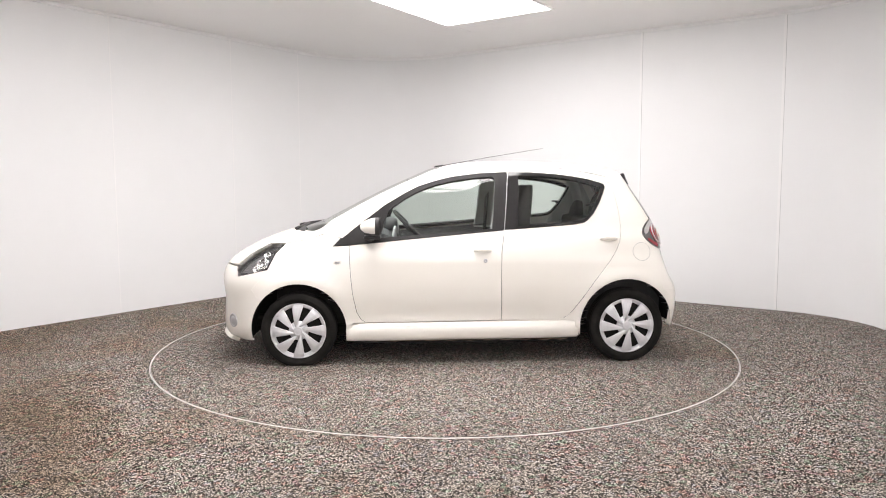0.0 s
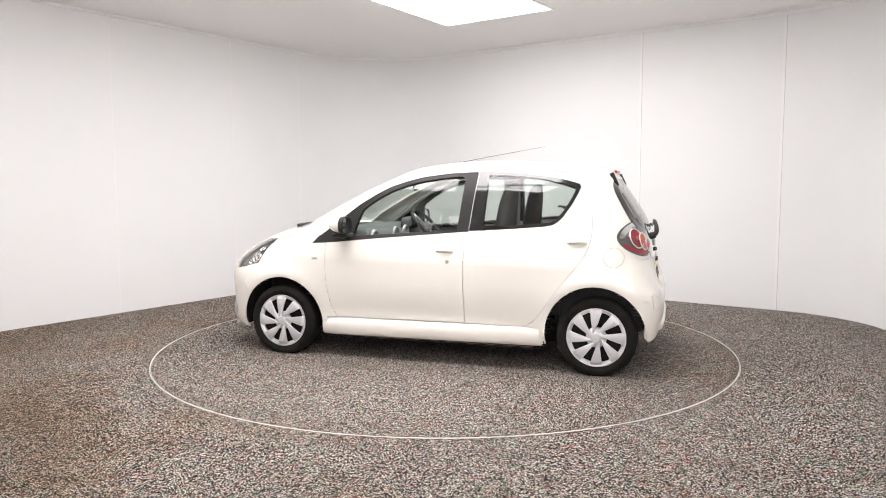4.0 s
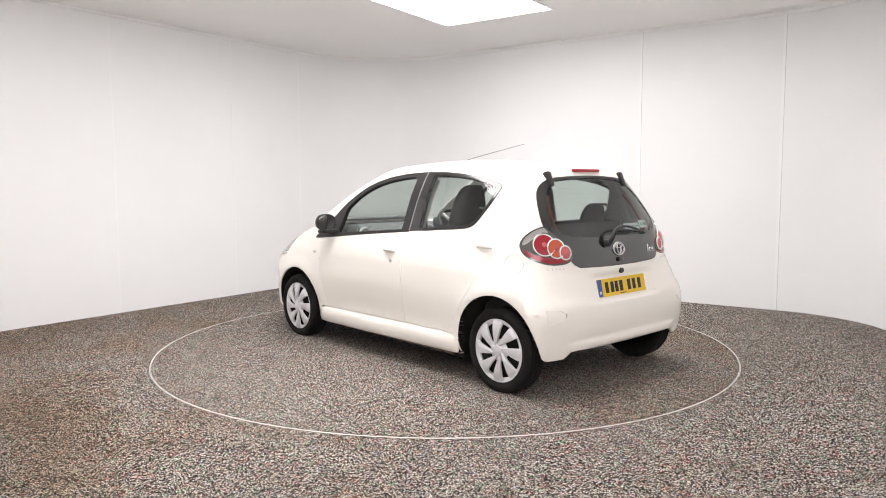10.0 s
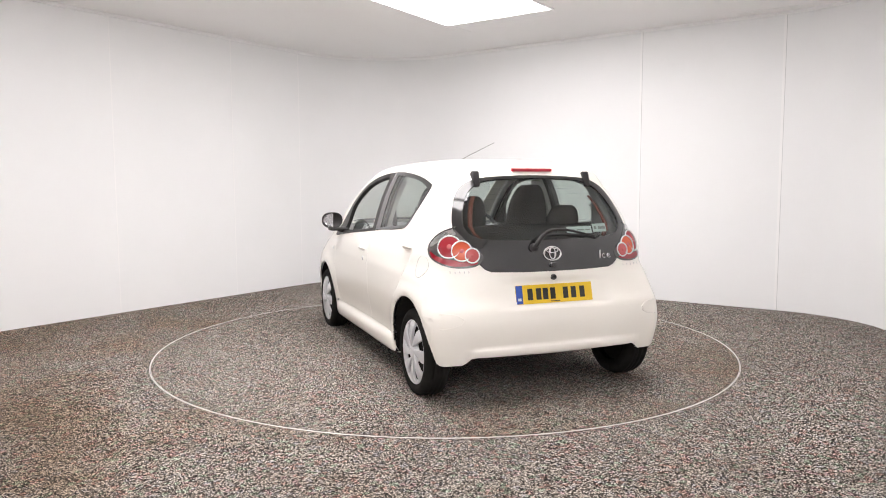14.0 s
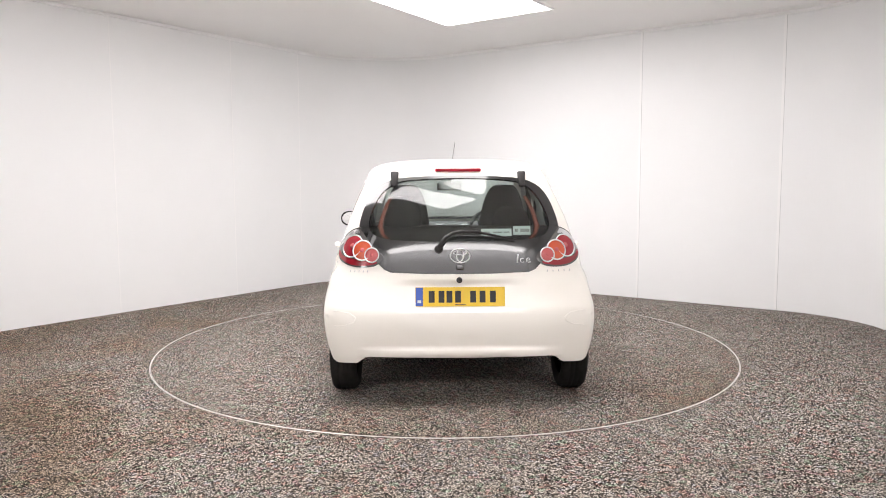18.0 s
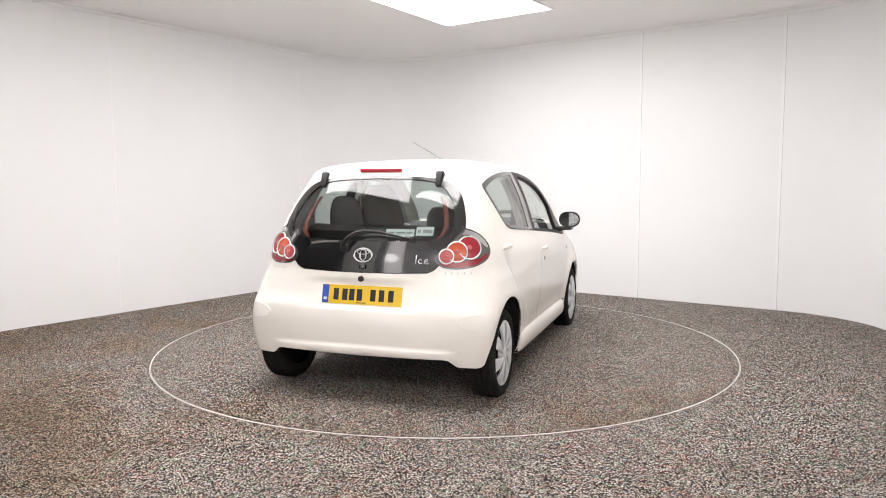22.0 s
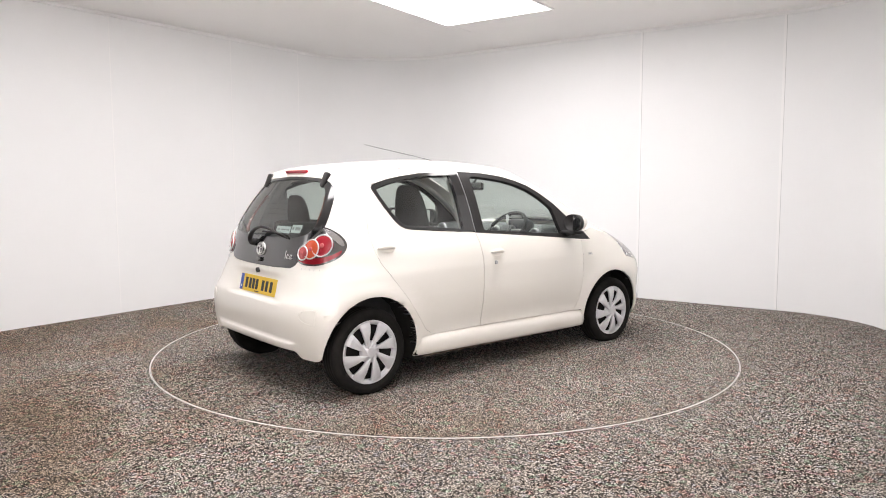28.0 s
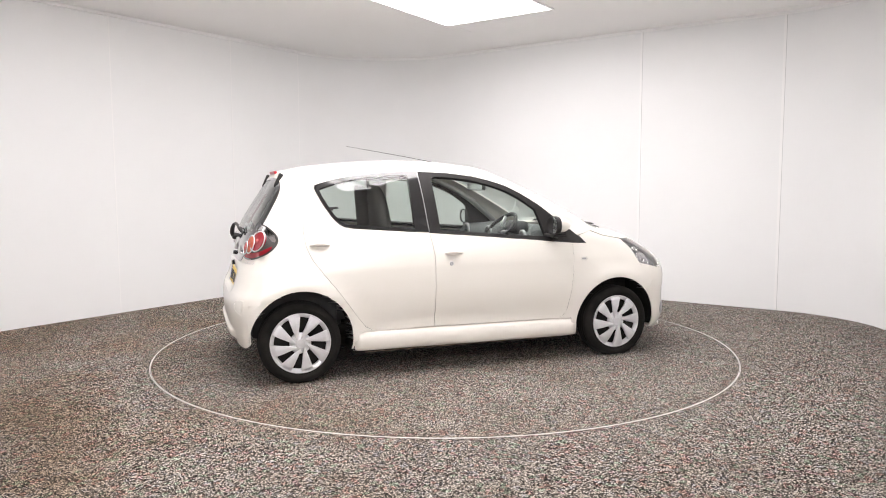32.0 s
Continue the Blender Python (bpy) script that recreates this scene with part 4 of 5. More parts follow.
def wheel(x, y, side, turn, z):
    ob = new("wheel")
    ob.parent = car
    ob.matrix_basis = Matrix.Translation((x, side * y, z)) @ (pose(0, 0, 0) if side > 0 else pose(0, 0, 0, 0, 0, 180))
    tagged(ob, "black tyre with a silver eight-spoke hubcap")
    R = 0.265
    prof = [(.175, -.135), (.205, -.150), (.235, -.150), (.254, -.140), (R, -.120), (R, -.105), (.262, -.103), (.262, -.097), (R, -.095), (R, -.078), (.262, -.076), (.262, -.070), (R, -.068), (R, -.048), (.262, -.046), (.262, -.040), (R, -.038),
            (R, -.022), (.261, -.010), (.249, .002), (.232, .007), (.225, .0085), (.221, .006), (.205, .004), (.198, -.002), (.190, -.010), (.175, -.02)]
    bm = lathe(bmesh.new(), prof, 96)
    for v in bm.verts:
        v.co.z = max(v.co.z, -z)
    part("tyre", bm, RUBBER, ob, "black rubber tyre", True)
    part("brake_drum", lathe(bmesh.new(), [(.0, -.03), (.175, -.03), (.175, -.10), (0, -.10)], 32), WELL, ob, "dark inner wheel", False)
    bm = bmesh.new()
    lathe(bm, [(.196, -.008), (.1965, -.001), (.194, .001), (.186, -.003), (.176, -.008), (.171, -.011), (.168, -.022)], 64)
    part("hubcap_rim", bm, HUB, ob, "silver plastic hubcap rim", True)
    bm = lathe(bmesh.new(), [(.0, .014), (.016, .0142), (.021, .0125), (.024, .0135), (.031, .0125), (.034, .008), (.050, .001), (.066, -.006), (.070, -.018)], 40)
    part("hub", bm, HUB, ob, "silver round hub", True)
    for k in range(8):
        o = new("spoke", SPOKE)
        o.parent = ob
        o.matrix_basis = pose(0, 0, 0, 0, k * 45 + turn, 0)
    return ob


for side in (1, -1):
    wheel(1.177, .792, side, 0 if side > 0 else 3, .252)
    wheel(-1.17, .772, side, 0 if side > 0 else 12, .262)

# lamps and fittings at the rear
LAMP_LINE = [("r", .448, .868), ("r", .462, .830), ("r", .505, .799), ("r", .60, .793), ("r", .668, .806), ("s", -1.345, .843), ("s", -1.286, .903), ("s", -1.288, .957), ("s", -1.335, 1.008), ("s", -1.385, 1.035), ("r", .60, 1.034), ("r", .565, .985), ("r", .50, .905)]
LAMP_LOW = [("r", .478, .832), ("r", .505, .811), ("r", .60, .803), ("r", .662, .814), ("s", -1.350, .852), ("s", -1.318, .892), ("s", -1.350, .878), ("r", .680, .852), ("r", .57, .836)]
LAMP_TOP = [("r", .580, .982), ("r", .603, 1.020), ("s", -1.385, 1.022), ("s", -1.343, 1.002), ("s", -1.304, .955), ("s", -1.303, .910), ("s", -1.326, .915), ("s", -1.352, .955), ("s", -1.380, .988), ("r", .62, .990)]


def cut_round(points, side, lift, depth):
    """A panel with a flowing outline: its corners are cut off three times."""
    poly = to_uz(points if side > 0 else [("r", -y, z) if k == "r" else ("w", y, z) for k, y, z in points])
    for k in range(3):
        poly = [(a[0] * (1 - t) + b[0] * t, a[1] * (1 - t) + b[1] * t) for a, b in zip(poly, poly[1:] + poly[:1]) for t in (.25, .75)]
    return skin(poly, lift, depth)


def rear_lamp(side):
    ob = part("rear_lamp", cut_round(LAMP_LINE, side, 0.004, 0.03), SMOKE, car, "smoked rear lamp with three ringed round lenses")
    part("reflector", cut_round(LAMP_LOW, side, 0.0065, 0.004), RED, ob, "red lower lens")
    part("lamp_crown", cut_round(LAMP_TOP, side, 0.0056, 0.004), BRIGHT, ob, "bright clear upper edge")
    for y, z, r, mat, label, h in ((.632, .916, .068, RED, "dark red round lens", .004), (.574, .893, .059, AMBER, "orange-red round lens", .007), (.519, .867, .042, ROSE, "pale red round lens", .010)):
        m = onto(u_end(side * y, z, True), z, 0.006 + h - .008)
        out = -m.col[1].to_3d()
        aim = out.lerp(Vector((-1, 0, 0)), .09).normalized()
        m = Matrix.Translation(m.translation) @ out.rotation_difference(aim).to_matrix().to_4x4() @ Matrix.Translation(-m.translation) @ m
        bm = lathe(bmesh.new(), [(0, .008), (r * .55, .0065), (r * .85, .003), (r, 0), (r, -.02)], 32)
        bm.transform(m @ pose(0, 0, 0, 0, 0, 180))
        lens = part("lens", bm, mat, ob, label, True)
        # the lens's glint, modelled as a small pale dome at its centre
        bm = lathe(bmesh.new(), [(0, .0115), (r * .13, .0105), (r * .22, .0085), (r * .25, .005)], 20)
        bm.transform(m @ pose(0, 0, 0, 0, 0, 180))
        part("lens_glint", bm, ROSE, lens, "small pale dome that stands for the glint in the lens", True)
        bm = bmesh.new()
        tube(bm, [(r * math.cos(k * math.tau / 36), 0.002, r * math.sin(k * math.tau / 36)) for k in range(36)], .0043, 8, True)
        bm.transform(m @ pose(0, 0, 0, 0, 0, 180))
        part("lens_ring", bm, RINGS, ob, "bright ring", True)


for side in (1, -1):
    rear_lamp(side)
bm = bmesh.new()
box(bm, (-.008, -.140, -.010), (.012, .140, .010), .004)
bm.transform(Matrix.Translation((-1.232, 0, 1.367)) @ pose(0, 0, 0, 0, -8, 0))
part("brake_light", bm, BRAKE, car, "red high-level brake light")
for side in (1, -1):
    bm = box(bmesh.new(), (-.018, -.026, -.058), (.028, .026, .044), .011)
    for v in bm.verts:
        if v.co.z < 0:
            v.co.y *= 1 + v.co.z * 6
            v.co.x = v.co.x * (1 + v.co.z * 8) + .004
    bm.transform(Matrix.Translation((-1.240, side * .388, 1.316)) @ pose(0, 0, 0, 0, 32, 0))
    part("hinge_cover", bm, BLACK, tailgate, "black tailgate hinge cover", True)
# number plate with plain bars, lock, badge shapes
on_plate = Matrix.Translation((PLATE_X(.629) - .001, 0, .629)) @ pose(0, 0, 0, 0, math.degrees(math.atan(.22)), 0)


def plate_piece(name, lo, hi, bevel, material, parent, label):
    bm = box(bmesh.new(), lo, hi, bevel)
    bm.transform(on_plate)
    return part(name, bm, material, parent, label)


plate = plate_piece("number_plate", (-.006, -.260, -.056), (.001, .260, .056), .002, YELLOW, tailgate, "yellow rear number plate")
plate_piece("blue_band", (-.0072, .215, -.054), (-.0052, .258, .054), .0006, BLUE, plate, "blue band")
plate_piece("band_mark", (-.0078, .226, -.036), (-.0068, .247, -.020), .0002, PAPER, plate, "pale plain mark on the blue band")
for y in (.165, .108, .062, .012, -.075, -.130, -.190):
    plate_piece("bar", (-.0076, y - .017, -.034), (-.0052, y + .017, .034), .0006, INK, plate, "plain dark bar")
plate_piece("fine_print", (-.0076, -.032, -.049), (-.0052, .032, -.044), .0, INK, plate, "plain dark bar")
for m, name in ((Matrix.Translation((-1.528, .004, .726)), "tailgate_lock"),):
    bm = lathe(bmesh.new(), [(0, .004), (.008, .004), (.010, .007), (.015, .007), (.017, .002), (.017, -.02)], 24)
    bm.transform(m @ pose(0, 0, 0, 0, 0, 90))
    part(name, bm, PLASTIC, tailgate, "round black lock button", True)
bm = box(bmesh.new(), (-.022, -.020, -.014), (.022, .006, .014), .007)
bm.transform(onto(u_end(.0, .797, True), .797, 0.0))
part("release_knob", bm, GLOSSBLACK, tailgate, "small gloss black release under the badge", True)


def stroke(points, radius, u_of, lift, material, name, parent, label, flat=0.5, sides=6):
    """A raised line on the skin through (y, z) or (x, z) points."""
    line = []
    for p, z in points:
        u = u_of(p, z)
        line.append(hull(u, z) + normal_at(u, z) * lift)
    return part(name, tube(bmesh.new(), line, radius, sides, False, flat), material, parent, label, True)


rear_u = lambda y, z: u_end(y, z, True)
# badge: a bright oval with a plain upright oval and bar inside
oval = lambda cy, cz, a, b, n=32: [(cy + a * math.cos(k * math.tau / n), cz + b * math.sin(k * math.tau / n)) for k in range(n + 1)]
badge = stroke(oval(0, .864, .058, .040), .0072, rear_u, .006, RINGS, "badge", tailgate, "bright oval badge")
stroke(oval(0, .866, .020, .034, 20), .006, rear_u, .006, RINGS, "badge_core", badge, "bright inner oval")
stroke(oval(0, .882, .040, .013, 24), .0052, rear_u, .006, RINGS, "badge_bar", badge, "bright bar")
# plain strokes in place of the trim lettering
for k, (y, h, w) in enumerate(((-.340, .050, .006), (-.368, .028, .018), (-.405, .028, .020))):
    stroke([(y, .822), (y - .004, .822 + h)] if k == 0 else ([(y - w * .5, .844), (y, .849), (y + w * .5, .843), (y + w * .6, .833), (y, .823), (y - w * .7, .828)] if k == 1 else [(y + w * .5, .834), (y - w * .5, .839), (y - w * .3, .847), (y + w * .1, .850), (y + w * .5, .841), (y + w * .5, .830), (y, .823), (y - w * .7, .828)]), .0046, rear_u, .006, RINGS, "lettering_bar", tailgate, "pale plain stroke")
for y0, y1 in ((-.52, -.655), (.545, .645)):
    for k in range(5):
        y = y0 + (y1 - y0) * k / 4
        stroke([(y, .768), (y, .780)], .0022, rear_u, .002, SILVER, "badge_bar", tailgate, "silver plain bar")
# rear wiper on its pivot
line = [(.125, .902), (.112, .925), (.085, .955), (.045, .978), (-.01, .990), (-.10, .988), (-.20, .972), (-.305, .955)]
line = [(hull(rear_u(y, z), z) + normal_at(rear_u(y, z), z) * lift, r) for (y, z), lift, r in zip(line, (.03, .045, .052, .052, .048, .042, .033, .02), (.017, .017, .015, .013, .011, .010, .009, .007))]
wiper = part("rear_wiper", tube(bmesh.new(), [p for p, r in line], .01, 10, False, .8, [r for p, r in line]), BLACK, tailgate, "black rear wiper arm", True)
bm = lathe(bmesh.new(), [(0, .035), (.018, .034), (.024, .026), (.026, -.005)], 24)
bm.transform(onto(rear_u(.125, .902), .902, 0.0) @ pose(0, 0, 0, 0, 0, 180))
part("wiper_pivot", bm, BLACK, tailgate, "black wiper pivot", True)
stroke([(.02, .972), (-.10, .976), (-.20, .966), (-.33, .946)], .006, rear_u, .010, PLASTIC, "wiper_blade", tailgate, "black rubber wiper blade", 1.0)
# stickers inside the rear window
for y0, y1, z0, z1, bars in ((-.130, -.312, .978, 1.020, ((-.15, -.185), (-.20, -.255), (-.265, -.30))), (-.322, -.427, .984, 1.034, ((-.332, -.350), (-.365, -.42)))):
    sticker = part("sticker", cut([("r", y0, z0), ("r", y1, z0), ("r", y1, z1), ("r", y0, z1)], 1, 0.0, -.004, 0.0), PAPER, tailgate, "pale green sticker behind the glass")
    for a, b in bars:
        h = .004 if bars[0][0] == -.15 else .009
        part("print_bar", cut([("r", a, (z0 + z1) / 2 - h), ("r", b, (z0 + z1) / 2 - h), ("r", b, (z0 + z1) / 2 + h), ("r", a, (z0 + z1) / 2 + h)], 1, 0.0, -.0025, 0.0), PILLAR, sticker, "plain grey bar")
# orange edge inside the rear window
for side in (1, -1):
    pts = [(side * y, z) for y, z in ((.425, 1.235), (.452, 1.19), (.476, 1.12), (.489, 1.06), (.474, 1.01), (.440, .975))]
    stroke(pts, .015, rear_u, -.055, ORANGE, "window_edge_trim", tailgate, "orange edge inside the rear window", 0.5)
# heater lines
for k in range(7):
    z = 1.06 + .032 * k
    y = .40 - .05 * (k / 6) ** 2
    stroke([(y - 2 * y * i / 12, z) for i in range(13)], .0004, rear_u, -.003, PLASTIC, "heater_line", tailgate, "fine heater line", 1.0, 4)

# reflector outlines and lower lip groove in the rear bumper
for side in (1, -1):
    pts = [(.735, .547), (.70, .549), (.64, .540), (.605, .517), (.615, .492), (.66, .473), (.72, .463), (.735, .462)]
    line = [hull(rear_u(side * y, z), z) + normal_at(rear_u(side * y, z), z) * 0.0005 for y, z in pts]
    part("reflector_pad", tube(bmesh.new(), line, .0035, 6, False, .6), PAINT, car, "white moulded bumper pad edge", True)
    pad = [("r", side * y, z) for y, z in ((.732, .542), (.70, .544), (.645, .536), (.613, .516), (.622, .495), (.665, .478), (.72, .469), (.732, .468))]
    part("reflector_pad", cut(pad, 1, 0.0, .0025, .004), PAINT, car, "white moulded bumper pad")


# handles, locks, repeaters, fuel flap
def handle(x, z, side, parent):
    u = side * u_side(x, z)
    m = onto(u, z, 0.0)
    bm = bmesh.new()
    ring_pts = []
    for k in range(13):
        t = k / 12
        xx = (-.062 + .124 * t)
        out = .003 + .015 * math.sin(math.pi * t) ** 0.6
        ring_pts.append((xx, -out, .006 * math.sin(math.pi * t)))
    tube(bm, ring_pts, .010, 10, False, 1.0, [.006 + .0105 * math.sin(math.pi * k / 12) ** .7 for k in range(13)])
    bm.transform(m)
    part("door_handle", bm, PAINT, parent, "white pull handle", True)
    bm = bmesh.new()
    lathe(bm, [(0, -.004), (.6, -.004), (.9, .0005), (1.0, .0012)], 32)
    bm.transform(m @ Matrix.Translation((0, 0, -.006)) @ Matrix.Diagonal((.058, -.9, .021, 1)))
    bmesh.ops.recalc_face_normals(bm, faces=bm.faces)
    part("handle_cup", bm, PAINT, parent, "shadowed recess behind the handle", True)


for i, side in enumerate((1, -1)):
    handle(-.126, .812, side, front_doors[i])
    handle(-1.034, .887, side, rear_doors[i])
    m = onto(side * u_side(-.146, .742), .742, 0.0)
    bm = lathe(bmesh.new(), [(0, .0045), (.006, .0045), (.0075, .006), (.013, .005), (.014, 0), (.014, -.01)], 20)
    bm.transform(m @ pose(0, 0, 0, 0, 0, 180))
    part("door_lock", bm, SILVER, front_doors[i], "round silver key lock", True)
    m = onto(side * u_side(.895, .735), .735, 0.0)
    bm = box(bmesh.new(), (-.026, -.006, -.012), (.026, .004, .012), .005)
    bm.transform(m)
    part("side_repeater", bm, LENS, car, "clear side indicator")
    bm = box(bmesh.new(), (-.016, -.0045, -.006), (.016, .003, .006), .002)
    bm.transform(m)
    part("indicator_bulb", bm, SILVER, car, "silver indicator reflector")
line = []
for k in range(37):
    a = k * math.tau / 36
    x, z = -1.274 + .066 * math.cos(a), .795 + .063 * math.sin(a)
    u = u_side(x, z)
    line.append(hull(u, z) + normal_at(u, z) * .0002)
part("fuel_flap_gap", tube(bmesh.new(), line[:-1], .0009, 6, True), PILLAR, car, "thin round gap of the fuel flap", True)
flap = [("s", -1.274 + .062 * math.cos(k * math.tau / 28), .795 + .059 * math.sin(k * math.tau / 28)) for k in range(28)]
part("fuel_flap", cut(flap, 1, 0.0, .0006, .001), PAINT, car, "round white fuel flap")

# welded flange under the sills
for side in (1, -1):
    line = [(.74 - 1.48 * k / 30, side * .742, .166 + .004 * math.sin(k * 2.3)) for k in range(31)]
    part("sill_flange", tube(bmesh.new(), line, .016, 8, False, .25), FLANGE, car, "dull brownish welded flange under the sill", True)
# roof seams and aerial
for side in (1, -1):
    line = []
    for k in range(40):
        x = -.24 - .84 * k / 39
        z = 1.403 - .238 * max(0.0, -x - .5) ** 2
        u = side * u_side(x, z)
        line.append(hull(u, z) + normal_at(u, z) * .0010)
    part("roof_seam", tube(bmesh.new(), line, .0042, 6, False, .8, [.0044 * math.sin(math.pi * (k + .5) / 40) ** .5 for k in range(40)]), SEAM, car, "grey roof joint strip", True)
bm = bmesh.new()
box(bm, (-.035, -.016, -.008), (.035, .016, .016), .008)
bm.transform(Matrix.Translation((.155, 0, 1.416)) @ pose(0, 0, 0, 0, 10, 0))
aerial = part("aerial", bm, PLASTIC, car, "black roof aerial")
part("aerial_rod", tube(bmesh.new(), [(.17, 0, 1.422), (-.25, 0, 1.496), (-.687, 0, 1.566)], .0022, 8, False, 1.0, [.0028, .0018, .0012]), PLASTIC, aerial, "thin black rod", True)


# mirrors
def door_mirror(side):
    bm = bmesh.new()
    rings = []
    for k, (x, s) in enumerate(((.728, .12), (.720, .36), (.702, .58), (.678, .76), (.650, .89), (.620, .98), (.603, 1.0), (.588, .95))):
        row = []
        for i in range(24):
            a = i * math.tau / 24
            y, z = .088 * s * math.copysign(abs(math.cos(a)) ** .8, math.cos(a)), .066 * s * math.copysign(abs(math.sin(a)) ** .85, math.sin(a))
            row.append(bm.verts.new((x - .03 * (y + .02), side * (.862 + y), .988 + z + .01 * (x - .6))))
        rings.append(row)
    for a, b in zip(rings, rings[1:]):
        for i in range(24):
            bm.faces.new((a[i], a[(i + 1) % 24], b[(i + 1) % 24], b[i]))
    bm.faces.new(rings[0][::-1])
    rim = rings[-1]
    inner = [bm.verts.new((v.co + Vector((.012, 0, 0)) + (Vector((.62, side * .862, .988)) - v.co) * .07)) for v in rim]
    for i in range(24):
        bm.faces.new((rim[i], rim[(i + 1) % 24], inner[(i + 1) % 24], inner[i]))
    bm.faces.new(inner)
    bmesh.ops.recalc_face_normals(bm, faces=bm.faces)
    low = bm.copy()
    bmesh.ops.bisect_plane(bm, geom=bm.verts[:] + bm.edges[:] + bm.faces[:], plane_co=(.65, 0, .945), plane_no=(-.10, 0, 1), clear_inner=True)
    bmesh.ops.bisect_plane(bm, geom=bm.verts[:] + bm.edges[:] + bm.faces[:], plane_co=(.622, 0, 0), plane_no=(1, 0, 0), clear_inner=True)
    bmesh.ops.bisect_plane(low, geom=low.verts[:] + low.edges[:] + low.faces[:], plane_co=(.65, 0, .945), plane_no=(-.10, 0, 1), clear_outer=False)
    for v in low.verts:
        v.co += (Vector((.655, side * .862, .988)) - v.co) * .012
    bmesh.ops.recalc_face_normals(bm, faces=bm.faces)
    ob = part("door_mirror", low, BLACK, car, "door mirror with a white cap and black base", True)
    part("mirror_cap", bm, PAINT, ob, "white mirror cap", True)
    bm = bmesh.new()
    line = [(.597 + .002, side * (.862 + .077 * math.cos(k * math.tau / 28)), .988 + .056 * math.sin(k * math.tau / 28)) for k in range(28)]
    bm.faces.new([bm.verts.new(p) for p in line])
    got = bmesh.ops.extrude_face_region(bm, geom=bm.faces[:])
    bmesh.ops.translate(bm, verts=[v for v in got["geom"] if isinstance(v, bmesh.types.BMVert)], vec=(.004, 0, 0))
    bmesh.ops.recalc_face_normals(bm, faces=bm.faces)
    bm.transform(Matrix.Translation((.604, side * .862, .988)) @ pose(0, 0, 0, 0, 0, side * 5) @ Matrix.Translation((-.601, -side * .862, -.988)))
    part("mirror_glass", bm, CHROME, ob, "mirror glass")
    part("mirror_foot", box(bmesh.new(), (.590, min(side * .735, side * .880), .900), (.705, max(side * .735, side * .880), .928), .012), BLACK, ob, "black mirror foot", True)
    part("mirror_arm", tube(bmesh.new(), [(.66, side * .725, .895), (.665, side * .78, .905), (.67, side * .84, .93)], .022, 10, False, .8, [.034, .026, .024]), BLACK, ob, "black mirror arm", True)


for side in (1, -1):
    door_mirror(side)

# head lamps, fog lamps, front fittings
LAMP_F = [(1.625, .70), (1.54, .781), (1.40, .856), (1.275, .867), (1.333, .797), (1.392, .685), (1.50, .655), (1.606, .634)]
for side in (1, -1):
    k = S(*LAMP_F)
    house = part("headlamp", cut(k, side, 0.0, -.035, 0.0), PLASTIC, car, "clear headlamp with a dark housing and bright reflectors")
    bowl = S((1.600, .668), (1.54, .738), (1.43, .806), (1.365, .806), (1.398, .705), (1.50, .672))
    part("reflector", cut(bowl, side, 0.0, -.026, 0.0), HOUSING, house, "dull grey inner reflector")
    part("headlamp_lens", cut(k, side, 0.001, 0.002, 0.035), LENS, house, "clear lens")
    for x, z, r in ((1.435, .728, .046), (1.405, .79, .026), (1.475, .695, .026)):
        m = onto(side * u_side(x, z), z, -.030)
        bm = lathe(bmesh.new(), [(0, .004), (r * .3, .004), (r * .35, .014), (r * .4, .004), (r * .85, .016), (r, .022), (r * 1.05, .016)], 28)
        bm.transform(m @ pose(0, 0, 0, 0, 0, 180))
        part("reflector", bm, CHROME, house, "bright reflector bowl", True)
    m = onto(side * u_side(1.655, .315), .315, 0.0)
    bm = lathe(bmesh.new(), [(0, .004), (.030, .003), (.038, -.002), (.043, .005), (.049, .003), (.051, -.01)], 28)
    bm.transform(m @ pose(0, 0, 0, 0, 0, 180))
    part("fog_lamp", bm, SILVER, car, "round fog lamp in the front bumper", True)
front_u = lambda y, z: u_end(y, z, False)
bm = cut([("f", y, z) for y, z in ((.40, .31), (.40, .40), (.32, .43), (0, .435), (-.32, .43), (-.40, .40), (-.40, .31), (-.32, .265), (0, .26), (.32, .265))], 1, 0.0, .003, .006)
part("grille", bm, PLASTIC, car, "black lower grille")
bm = cut([("f", y, z) for y, z in ((.56, .160), (.60, .188), (.40, .200), (0, .205), (-.40, .200), (-.60, .185), (-.56, .160), (-.3, .150), (0, .148), (.3, .150))], 1, 0.0, .028, .03)
part("chin_spoiler", bm, PAINT, car, "white lower lip")
stroke(oval(0, .635, .052, .036), .006, front_u, .006, CHROME, "badge", car, "bright oval badge")
bm = cut([("f", y, z) for y, z in ((.58, .944), (.50, .960), (.3, .963), (0, .960), (-.3, .963), (-.50, .960), (-.58, .944), (-.45, .945), (0, .942), (.45, .945))], 1, 0.0, .004, .01)
part("cowl", bm, PLASTIC, car, "black cowl under the windscreen")
for y0, y1 in ((.42, -.08), (-.10, -.52)):
    line = [hull(front_u(y, z), z) + normal_at(front_u(y, z), z) * .012 for y, z in ((y0, .944), (y0 - .12, .953), (y1 + .15, .958), (y1, .961))]
    part("wiper", tube(bmesh.new(), line, .010, 8, False, .8, [.016, .012, .009, .007]), BLACK, car, "black windscreen wiper", True)

